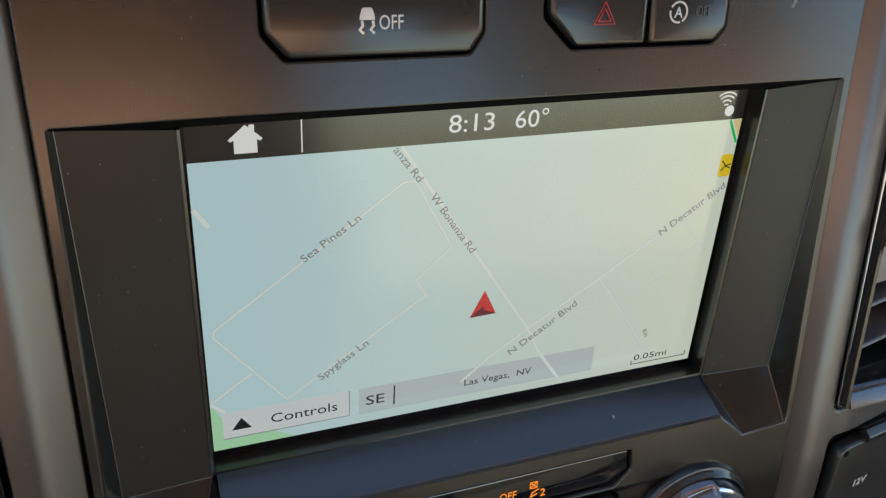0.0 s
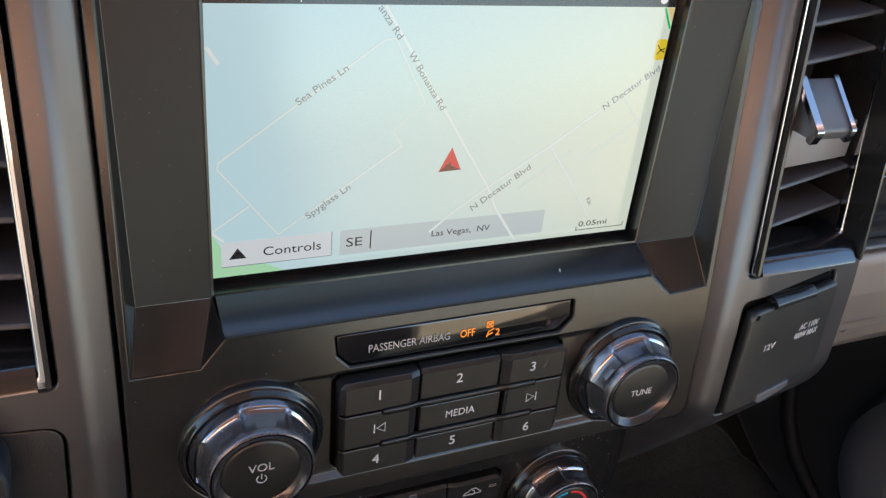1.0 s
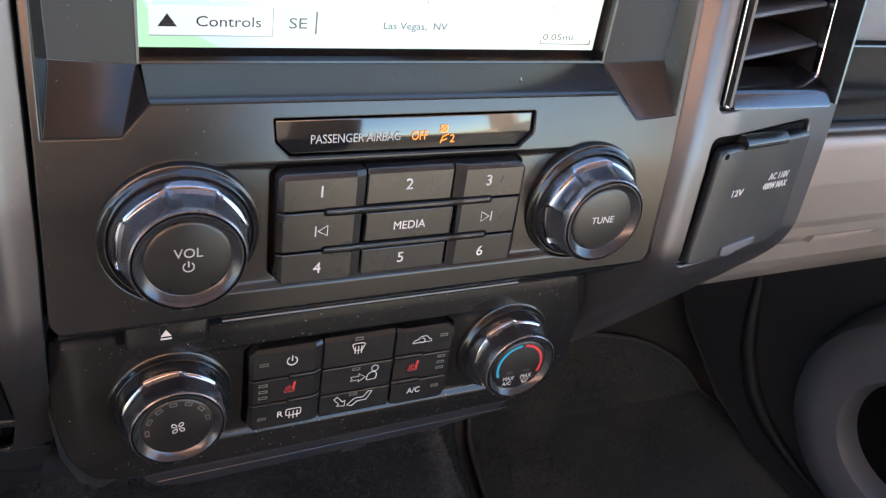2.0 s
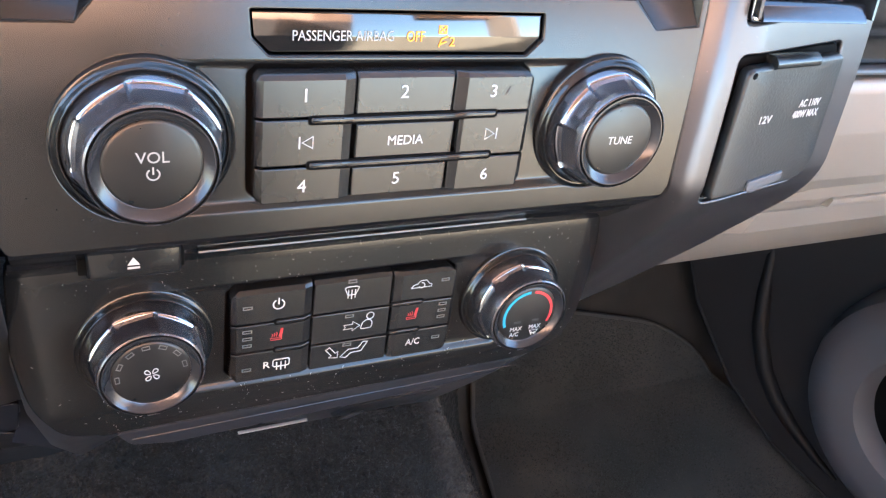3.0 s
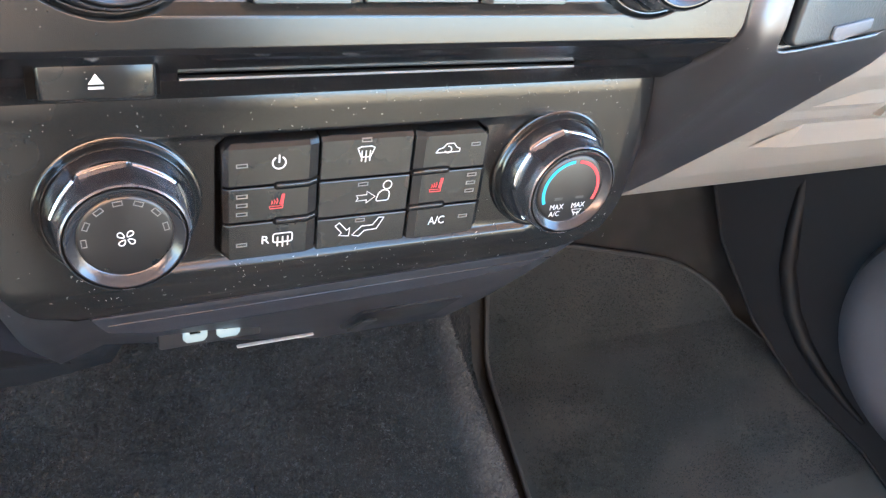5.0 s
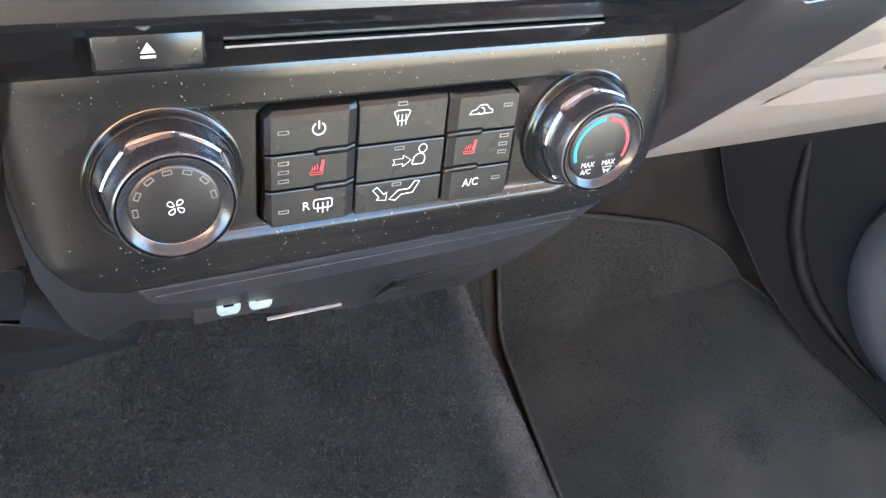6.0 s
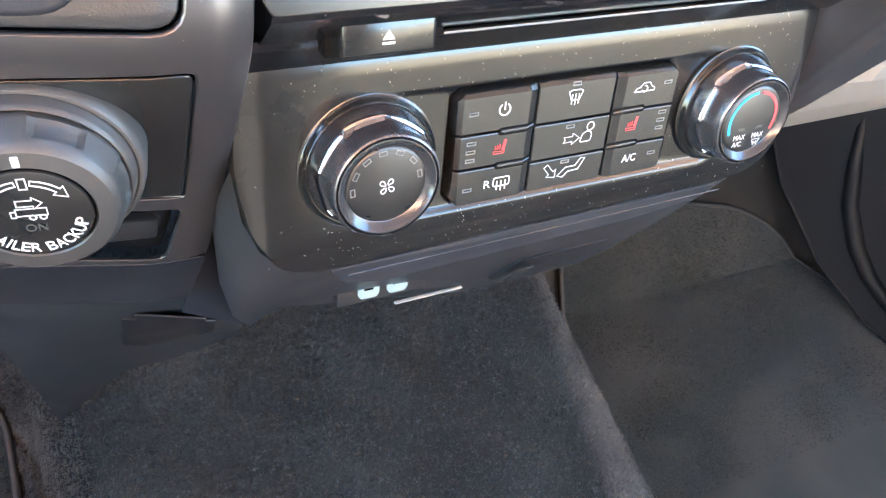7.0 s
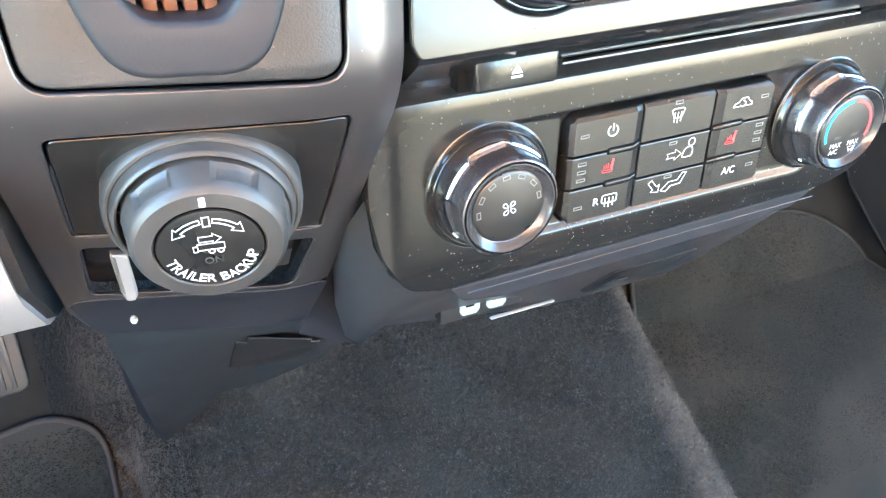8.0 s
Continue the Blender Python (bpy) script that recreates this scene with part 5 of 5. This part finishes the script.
arrow = lambda k: [pol(10.2, 90 + k * 9), *[pol(10.2, 90 + k * v) for v in (20, 32, 44)], pol(9.0, 90 + k * 44), pol(11.0, 90 + k * 60), pol(12.8, 90 + k * 44), *[pol(11.7, 90 + k * v) for v in (44, 32, 20, 9)]]
part("legend", on_knob(strokes([arrow(1), arrow(-1), rect(-0.9, 0.9, 9, 12.4)], 0.5, -0.65, closed=(0, 1, 2))), WHITE, dial)
part("legend", on_knob(strokes([[(-2.8, 3.2), (-2.8, 5.2), (1.0, 5.2), (1.0, 6.2), (3.2, 4.2), (1.0, 2.2), (1.0, 3.2)], rect(-3.4, 3.8, 0.0, 2.4), [(-3.4, 1.6), (-4.6, 1.6), (-4.6, -0.4), (-3.4, -0.4)], arc(0.2, -0.7, 0.8, 0, 360, 8), arc(2.6, -0.7, 0.8, 0, 360, 8)], 0.42, -0.65, closed=(0, 1))), WHITE, dial)
part("legend", on_knob(lettering("ON", 0.4, -4.3, 2.6, -0.6, 5.2)), FAINT, dial)
words = "TRAILER BACKUP"
wide = {"I": 0.5, " ": 0.55, "L": 0.85, "E": 0.9}
total, gone = sum(wide.get(ch, 1.0) for ch in words), 0.0
for ch in words:
    w = wide.get(ch, 1.0)
    a = radians(193 + 156 * (gone + w / 2) / total)
    gone += w
    if ch != " ":
        part("letter", on_knob(lettering(ch, 11.6 * math.cos(a), 11.6 * math.sin(a), 3.3, -0.6, (2.35 * w) if ch != "I" else 0, turn=math.degrees(a) + 90)), WHITE, dial)

part("bright_rim", bend(strokes([[(-217.2, -146.6), (-139.2, -162.0)]], 0.9, 0, 0.5), lambda x, z: trim_depth(x, z) + 0.2), BRIGHT_EDGE, backup, "thin bright lower edge")

part("apron", bend(plate([fillet([(-229, -197), (-222.6, -231.4), (-131.6, -257), (-127, -213), (-142, -212.4), (-221, -195.4)], 3, 3)], -0.6, 3, 0.8, 2), trim_depth, TZ, [-205, -180, -150]), BLUE_BLACK, left_trim, "dark lower apron", depth=trim_depth)

rows = [((-128, -212), (-120, 74, -206)), ((-130, -230), (-118.6, 82, -240)), ((-131.4, -246), (-114, 89, -264)), ((-132, -257), (-108, 94, -280)), ((-135, -266), (-100, 100, -292))]
corner = [((x, trim_depth(x, z) + 1.6, z), inner) for (x, z), inner in rows]
part("apron_return", facets([(a[0], a[1], b[1], b[0]) for a, b in zip(corner, corner[1:])], 1.0), BLUE_BLACK, left_trim, "dark return beside the stack's underside", smooth=60)

lower = thing("lower_switch_tray", (-180, 40, -185), "dark recessed switch tray with a slim grey lever", "switch panel")
part("tray", bend(plate([fillet([(-139.2, -171.8), (-217.4, -155.8), (-218.8, -191.4), (-143.4, -208)], 3, 3)], 0, 3), lambda x, z: trim_depth(x, z) + 9, [], [-205, -180, -150]), GLOSS, lower)
part("insert", bend(block(-166, -146, -6, 2, -192, -178, 1.5), lambda x, z: trim_depth(x, z) + 8), DARK_TRIM, lower)
part("lever", bend(plate([fillet([(-209, -158), (-203.6, -160), (-203, -192), (-204.6, -197), (-207.6, -197), (-208.8, -188)], 1.4, 3)], -8, 5, 1.2, 3), lambda x, z: trim_depth(x, z) + 4, [-175, -190]), GREY_TRIM, lower, "slim grey lever")
part("lever_edge", bend(plate([fillet([(-209.2, -159), (-207.6, -160), (-207.4, -190), (-208.8, -188)], 0.5, 2)], -8.4, 3, 0.5, 2), lambda x, z: trim_depth(x, z) + 4, [-175]), BRIGHT_EDGE, lower, "bright lever edge")
part("lever_tip", moved(lathe([(0, -2), (1.0, -1.6), (1.5, 0), (1.0, 1.6), (0, 2)], 16), -206.9, 46, -201.6), GREY_PRINT, lower, "small white tip")

# ---- underside of the stack ----
def under(x, z):
    """The sloping underside runs back and down from the panel's lower edge."""
    return 84 + (-276 - z) * 0.857 + 0.0012 * max(0.0, abs(x) - 70) ** 2


chin = thing("stack_underside", (0, 60, -240), "dark plastic underside of the stack with a shallow bin", "underside panel")
FRONT = [(-125, -150), (-122.5, -170), (-117, -184), (-109, -193), (-96, -197.6), (-40, -196.8), (20, -196.2), (96, -194.8), (111, -189), (122.5, -172), (127, -146)]
BACK = [(-121, 72, -205), (-119, 80, -245), (-113, 88, -272), (-104, 94, -286), (-84, 112, -293), (-22, 130, -318), (30, 122, -321), (86, 121, -321), (101, 104, -306), (118, 74, -262), (122, 66, -205)]
bm = bmesh.new()
skins = []
for k in range(9):
    f = k / 8
    bow = 4 * f * (1 - f)
    skin = []
    for (x0, z0), (x1, y1, z1) in zip(FRONT, BACK):
        side = max(0.0, (abs(x0) - 90) / 36)
        skin.append(bm.verts.new((x0 + (x1 - x0) * f ** 1.3 * 1.0 + (1 if x0 > 0 else -1) * 2.5 * bow * side, 9.5 + (y1 - 9.5) * f, z0 + (z1 - z0) * f - 5 * bow * side)))
    skins.append(skin)
for a, b in zip(skins, skins[1:]):
    for k in range(len(a) - 1):
        bm.faces.new((a[k], a[k + 1], b[k + 1], b[k]))
part("shell", bm, CHIN, chin, smooth=75)
part("lip_edge", strokes([[(-86, -198.6), (92, -196.6)]], 0.5, 5.4, 0.25), SATIN, chin, "thin bright edge")
part("black_band", plate([fillet([(-92, -197.6), (95, -195.6), (84, -202.4), (44, -205.6), (-70, -208.0), (-86, -205.2)], 2, 3)], 9.2, 3.0, 0.5, 2), BLUE_BLACK, chin, "dark band under the panel edge")
# White colour here paints in the light that the strip catches.
part("white_strip", bend(plate([rect(-19.0, 23.0, -306, -303.6, 0.6)], -2.6, 2.4, 0.3), under), WHITE, chin, "thin strip painted white for its shine")
part("step_block", bend(block(34, 92, -6, 4, -296, -262, 3), under), DARK_TRIM, chin, "raised block")
part("step_face", bend(plate([fillet([(33.4, -264), (42, -266), (38, -282), (31.5, -284)], 2, 3)], -11, 2, 0.4), under), GREY_RUBBER, chin, "small paler facet")

ports = thing("usb_ports", (-41, 70, -263), "two lit charging ports in a black plate", "charging ports")
part("port_plate", plate([rect(-61, -12, -281.2, -264.6, 1.5)], 86, 8.0, 0.8), DARK_TRIM, ports)
for x in (-44.1, -28.2):
    rim = [(x - 5.8, -269.6), (x - 2.6, -269.6), (x - 2.6, -273.8), (x + 2.6, -273.8), (x + 2.6, -269.6), (x + 5.8, -269.6), (x + 5.8, -276.2), (x + 4, -278.6), (x - 4, -278.6), (x - 5.8, -276.2)]
    part("port_rim", plate([fillet(rim, 0.7, 2)], 85.2, 1.2, 0.2), PORT_WHITE, ports, "pale lit port rim")
    part("port", block(x - 2.5, x + 2.5, 85.6, 86.4, -273.7, -267.6), GAP, ports)


# ---- carpets, mats and footwells ----
def ground_height(x, y):
    """Height of the carpet: the tunnel with its shoulders, the two footwells and the toe boards."""
    toe = interp(y, (-300, 120, 330, 560), (0, 0, 190, 520))
    tunnel = interp(y, (-900, -120, 50, 300, 560), (130, 175, 225, 330, 520))
    shoulder, foot = interp(y, (-300, -120, 80, 300), (250, 233, 204, 190)), 325 + 0.08 * y
    left, right = interp(x, (-262, -236, -196, -150), (0, 0.12, 0.8, 1)), interp(x, (shoulder - 14, shoulder, shoulder + 20, shoulder + 58, foot - 8, foot), (1, 0.93, 0.68, 0.33, 0.02, 0.0))
    k = min(left, right)
    k = k * k * (3 - 2 * k) * 0.5 + k * 0.5
    return max(toe, toe + (tunnel - toe) * k)


def sheet(x0, x1, y0, y1, nx, ny, height, thick):
    bm = bmesh.new()
    grid = [[bm.verts.new((x0 + (x1 - x0) * i / nx, y0 + (y1 - y0) * j / ny, 0)) for i in range(nx + 1)] for j in range(ny + 1)]
    for row in grid:
        for v in row:
            v.co.z = height(v.co.x, v.co.y)
    for j in range(ny):
        for i in range(nx):
            bm.faces.new((grid[j][i], grid[j][i + 1], grid[j + 1][i + 1], grid[j + 1][i]))
    low = bmesh.ops.extrude_face_region(bm, geom=bm.faces[:])
    for v in low["geom"]:
        if isinstance(v, bmesh.types.BMVert):
            v.co.z -= thick
    return bm


random.seed(4)
lumps = lambda x, y: 2.5 * noise.noise(Vector((x / 60, y / 60, 0.3))) + 1.2 * noise.noise(Vector((x / 18, y / 18, 2.3)))
single("carpet_base", sheet(-800, 835, -820, 560, 110, 95, lambda x, y: ground_height(x, y) - 3, 8), FLOOR_CARPET, "brownish black carpet under the footwell mats", "carpet", world=True, kind="structure", smooth=80)


def pile(x0, x1, y0, y1, step, rise):
    """A carpet sheet whose tufts stand up by uneven amounts."""
    nx, ny = int((x1 - x0) / step), int((y1 - y0) / step)
    rng = np.random.default_rng(7)
    xs, ys = np.linspace(x0, x1, nx + 1), np.linspace(y0, y1, ny + 1)
    base = np.array([[ground_height(x, y) for x in xs[::6]] for y in ys[::6]])
    rows = np.array([np.interp(xs, xs[::6], r) for r in base])
    z = np.array([np.interp(ys, ys[::6], c) for c in rows.T]).T
    gx, gy = np.meshgrid(xs, ys)
    tuft = rng.random((ny + 1, nx + 1)) ** 1.5
    soft = (tuft + np.roll(tuft, 1, 0) + np.roll(tuft, 1, 1) + np.roll(tuft, (1, 1), (0, 1))) / 4
    wave = 1.6 * np.sin(gx / 23 + 1.3 * np.sin(gy / 31)) * np.sin(gy / 27 + gx / 90)
    z = z + wave + rise * (0.6 * tuft + 0.9 * soft)
    gx, gy = gx + rng.uniform(-0.35, 0.35, gx.shape) * step, gy + rng.uniform(-0.35, 0.35, gy.shape) * step
    verts = np.stack([gx.ravel(), gy.ravel(), z.ravel()], 1) * 0.001
    i = (np.arange(ny)[:, None] * (nx + 1) + np.arange(nx)[None, :]).ravel()
    faces = np.stack([i, i + 1, i + nx + 2, i + nx + 1], 1)
    me = bpy.data.meshes.new("carpet")
    me.from_pydata(verts.tolist(), [], faces.tolist())
    me.materials.append(CARPET)
    return me


tagged(new("carpet", pile(-300, 318, -230, 420, 1.4, 1.5)), "worn black pile carpet over the transmission tunnel", "carpet", kind="structure")


def fibres(x0, x1, y0, y1, count, mat=None, lift=0.0, inside=()):
    """Short loose fibres that stand out of the carpet, or of a mat within its outline."""
    rng = np.random.default_rng(3)
    x, y = rng.uniform(x0, x1, count), rng.uniform(y0, y1, count)
    if inside:
        keep = np.zeros(count, bool)
        for (ax, ay), (bx, by) in zip(inside, inside[1:] + inside[:1]):
            if ay != by:
                keep ^= ((ay > y) != (by > y)) & (x < (bx - ax) * (y - ay) / (by - ay) + ax)
        x, y = x[keep], y[keep]
        count = len(x)
    xs, ys = np.linspace(x0, x1, 90), np.linspace(y0, y1, 70)
    table = np.array([[ground_height(a, b) for a in xs] for b in ys])
    i, j = (x - x0) / (x1 - x0) * 89, (y - y0) / (y1 - y0) * 69
    i0, j0 = np.minimum(i.astype(int), 88), np.minimum(j.astype(int), 68)
    u, v = i - i0, j - j0
    z = (table[j0, i0] * (1 - u) + table[j0, i0 + 1] * u) * (1 - v) + (table[j0 + 1, i0] * (1 - u) + table[j0 + 1, i0 + 1] * u) * v
    turn, size, wide = rng.uniform(0, 2 * np.pi, count), rng.uniform(1.6, 3.6, count), rng.uniform(0.25, 0.6, count)
    dx, dy, dz = np.cos(turn) * size * 0.7, np.sin(turn) * size * 0.7, rng.uniform(0.2, 1.0, count) * size * 0.6
    sx, sy = -np.sin(turn) * wide, np.cos(turn) * wide
    z = z + lift + rng.uniform(0.4, 2.4, count)
    quad = np.stack([np.stack(p, 1) for p in ((x - sx, y - sy, z), (x + sx, y + sy, z), (x + dx + sx, y + dy + sy, z + dz), (x + dx - sx, y + dy - sy, z + dz))], 1)
    me = bpy.data.meshes.new("carpet_fibres")
    me.from_pydata((quad.reshape(-1, 3) * 0.001).tolist(), [], np.arange(count * 4).reshape(-1, 4).tolist())
    me.materials.append(mat or FIBRE)
    return me


tagged(new("carpet_fibres", fibres(-262, 262, -150, 270, 130000)), "short dark and pale fibres of the worn carpet", "carpet fibres", kind="stuff")


def floor_mat(name, outline, label):
    """A mat that follows the carpet, with a raised bound edge."""
    ob = thing(name, (sum(p[0] for p in outline) / len(outline), sum(p[1] for p in outline) / len(outline), 0), label, "floor mat", world=True)
    c = bpy.data.curves.new("shape", "CURVE")
    c.dimensions, c.fill_mode, c.extrude = "2D", "BOTH", 4.0
    ring = fillet(outline, 40, 8)
    s = c.splines.new("POLY")
    s.points.add(len(ring) - 1)
    for q, p in zip(s.points, ring):
        q.co = (*p, 0, 1)
    s.use_cyclic_u = True
    bm = curve_mesh(c)
    for axis in (0, 1):
        for v in range(-800, 801, 40):
            no = [0, 0, 0]
            no[axis] = 1
            bmesh.ops.bisect_plane(bm, geom=bm.verts[:] + bm.edges[:] + bm.faces[:], plane_co=[v * no[0], v * no[1], 0], plane_no=no)
    for v in bm.verts:
        v.co.z += ground_height(v.co.x, v.co.y) + 7 + 0.6 * lumps(v.co.x, v.co.y)
    part("cloth", bm, MAT_CLOTH, ob, smooth=60)
    c = bpy.data.curves.new("shape", "CURVE")
    c.dimensions, c.bevel_depth, c.bevel_resolution = "3D", 3.2, 2
    s = c.splines.new("POLY")
    s.points.add(len(ring) - 1)
    for q, (x, y) in zip(s.points, ring):
        q.co = (x, y, ground_height(x, y) + 9, 1)
    s.use_cyclic_u = True
    part("bound_edge", curve_mesh(c), MAT_BINDING, ob, "dark grey bound edge", smooth=70)
    return ob


PASSENGER_MAT = [(280, -600), (810, -600), (815, -60), (752, 70), (706, 146), (628, 186), (475, 214), (350, 232), (341, 160), (333, 60), (326, -40)]
DRIVER_MAT = [(-258, -600), (-760, -600), (-760, 150), (-300, 190), (-262, 170)]
floor_mat("passenger_floor_mat", PASSENGER_MAT, "black cloth floor mat in the passenger footwell")
floor_mat("driver_floor_mat", DRIVER_MAT, "black cloth floor mat in the driver footwell")
tagged(new("mat_fibres", fibres(336, 800, -120, 228, 90000, MAT_FIBRE, 9.0, fillet(PASSENGER_MAT, 46, 8))), "short worn fibres of the black passenger mat", "mat fibres", kind="stuff")
tagged(new("mat_fibres", fibres(-420, -264, -60, 178, 30000, MAT_FIBRE, 9.0, fillet(DRIVER_MAT, 46, 8))), "short worn fibres of the black driver mat", "mat fibres", kind="stuff")

well = thing("passenger_footwell_liner", (620, 100, 100), "dark plastic liner at the side of the footwell", "footwell liner", world=True)
bm = bmesh.new()
rings = []
for y, xb, zb in ((420, 628, 330), (300, 668, 190), (190, 683, 100), (90, 708, 50), (0, 743, 22), (-100, 790, 15), (-300, 810, 10)):
    rings.append([bm.verts.new(p) for p in ((xb, y, zb), (min(xb + 20, 825), y, zb + 60), (min(xb + 60, 830), y, zb + 180), (835, y, zb + 420))])
for a, b in zip(rings, rings[1:]):
    for k in range(3):
        bm.faces.new((a[k], a[k + 1], b[k + 1], b[k]))
part("liner", bm, FOOT_BLACK, well, smooth=60)
edge = [(628, 420, 331), (668, 300, 191), (683, 190, 101), (708, 90, 51), (743, 0, 24), (790, -100, 17), (810, -300, 11)]
part("welt", tube(edge, 2.2), FOOT_BLACK, well, "rounded dark welt", smooth=70)
ridge = [Vector(p) for p in ((744, 230, 272), (732, 190, 222), (725, 152, 172), (724, 118, 130), (730, 76, 95), (741, 40, 74), (755, 4, 60), (772, -40, 50), (792, -90, 44))]
ridge = [tuple(a.lerp(b, k / 3)) for a, b in zip(ridge, ridge[1:]) for k in range(3)]
part("ridge", tube(ridge, 12, [0.15 + 0.85 * math.sin(math.pi * (k + 0.5) / len(ridge)) ** 0.7 for k in range(len(ridge))]), FOOT_BLACK, well, "rounded moulded ridge", smooth=80)

door = thing("passenger_door", (700, -50, 150), "pale grey door with a rounded speaker pod", "car door", world=True)
pod = lathe([(168, -40), (166, 0), (158, 22), (140, 36), (118, 40), (92, 34), (84, 20), (82, 0)], 64)
pod.transform(Matrix.Translation((788, -88, 232)) @ Euler((0, 0, radians(-78))).to_matrix().to_4x4())
part("speaker_pod", pod, POD, door, "rounded grey pod")
mesh_disc = lathe([(84, 4), (0, 6)], 48)
mesh_disc.transform(Matrix.Translation((788, -88, 232)) @ Euler((0, 0, radians(-78))).to_matrix().to_4x4())
part("speaker_mesh", mesh_disc, GAP, door, "dark speaker mesh")

# ---- driver side: column cover, lower dash and pedal ----
column_cover = thing("lower_dash_cover", (-330, 0, -150), "light grey plastic lower dash cover", "dash cover")
part("cover", run([(-10, -60), (-16, -100), (10, -160), (60, -205), (96, -226), (140, -226), (140, -60)], -520, -237, 10, 4), GREY_TRIM, column_cover)
part("seam_strip", run([(-8, -60), (-14, -100), (12, -158), (62, -203), (97, -223), (138, -223), (138, -60)], -237.4, -233.5, 1, 2), DARK_TRIM, column_cover, "dark seam strip")

pedal = thing("brake_pedal", (-312, 110, 250), "worn grey rubber brake pedal", "pedal", world=True)
PEDAL = Matrix.Translation((-322, 135, 275)) @ Euler((radians(-40), 0, 0)).to_matrix().to_4x4()
bm = plate([rect(-36, 36, -26, 26, 9)], -5, 10, 2, 2)
bm.transform(PEDAL)
rubber = part("pad", bm, GREY_RUBBER, pedal)
for k in range(9):
    bm = block(-31 + 7.0 * k, -28 + 7.0 * k, -7, -4, -21, 21, 0.6)
    bm.transform(PEDAL)
    part("rib", bm, GREY_RUBBER, rubber)
bm = run([(5, -10), (5, 10), (90, 190), (100, 180), (25, -10)], -6, 6, 1)
bm.transform(PEDAL)
part("arm", bm, DARK_TRIM, pedal)

pillar = thing("tunnel_shroud", (-180, 120, -300), "dark plastic shroud between the switches and the carpet", "shroud")
TOP_EDGE = [(-232, 190, -225), (-222, 90, -229), (-190, 94, -241), (-160, 96, -247), (-131, 98, -252), (-99, 103, -288), (-80, 140, -290)]
LOW_EDGE = [(-226, 380, -531), (-211, 324, -531), (-195, 277, -479), (-160, 270, -447), (-128, 266, -444), (-74, 270, -439), (-50, 300, -430)]
bm = bmesh.new()
rows = []
for k in range(11):
    f = 1.12 * k / 10
    rows.append([bm.verts.new(Vector(a).lerp(Vector(b), f) + Vector((0, 14 * f * (1 - f), 0))) for a, b in zip(TOP_EDGE, LOW_EDGE)])
for a, b in zip(rows, rows[1:]):
    for k in range(len(a) - 1):
        bm.faces.new((a[k], a[k + 1], b[k + 1], b[k]))
part("shell", bm, SHROUD, pillar, smooth=50)
on_shell = lambda u, f, lift: tuple(Vector(TOP_EDGE[3]).lerp(Vector(LOW_EDGE[3]), f).lerp(Vector(TOP_EDGE[5]).lerp(Vector(LOW_EDGE[5]), f), u) + Vector((0, 14 * f * (1 - f) - lift, 0)))
# A darker square sheet that stands slightly proud of the shell.
grid = [[on_shell(0.02 + 0.72 * i / 8, 0.26 + 0.42 * j / 8, 0.8 + 0.6 * (1 - (abs(i - 4) / 4) ** 4) * (1 - (abs(j - 4) / 4) ** 4)) for i in range(9)] for j in range(9)]
bm = facets([(grid[j][i], grid[j][i + 1], grid[j + 1][i + 1], grid[j + 1][i]) for j in range(8) for i in range(8) if not (i in (0, 7) and j in (0, 7))], 1.0)
part("dark_sheet", bm, DARK_TRIM, pillar, "darker square sheet on the shroud", smooth=50)
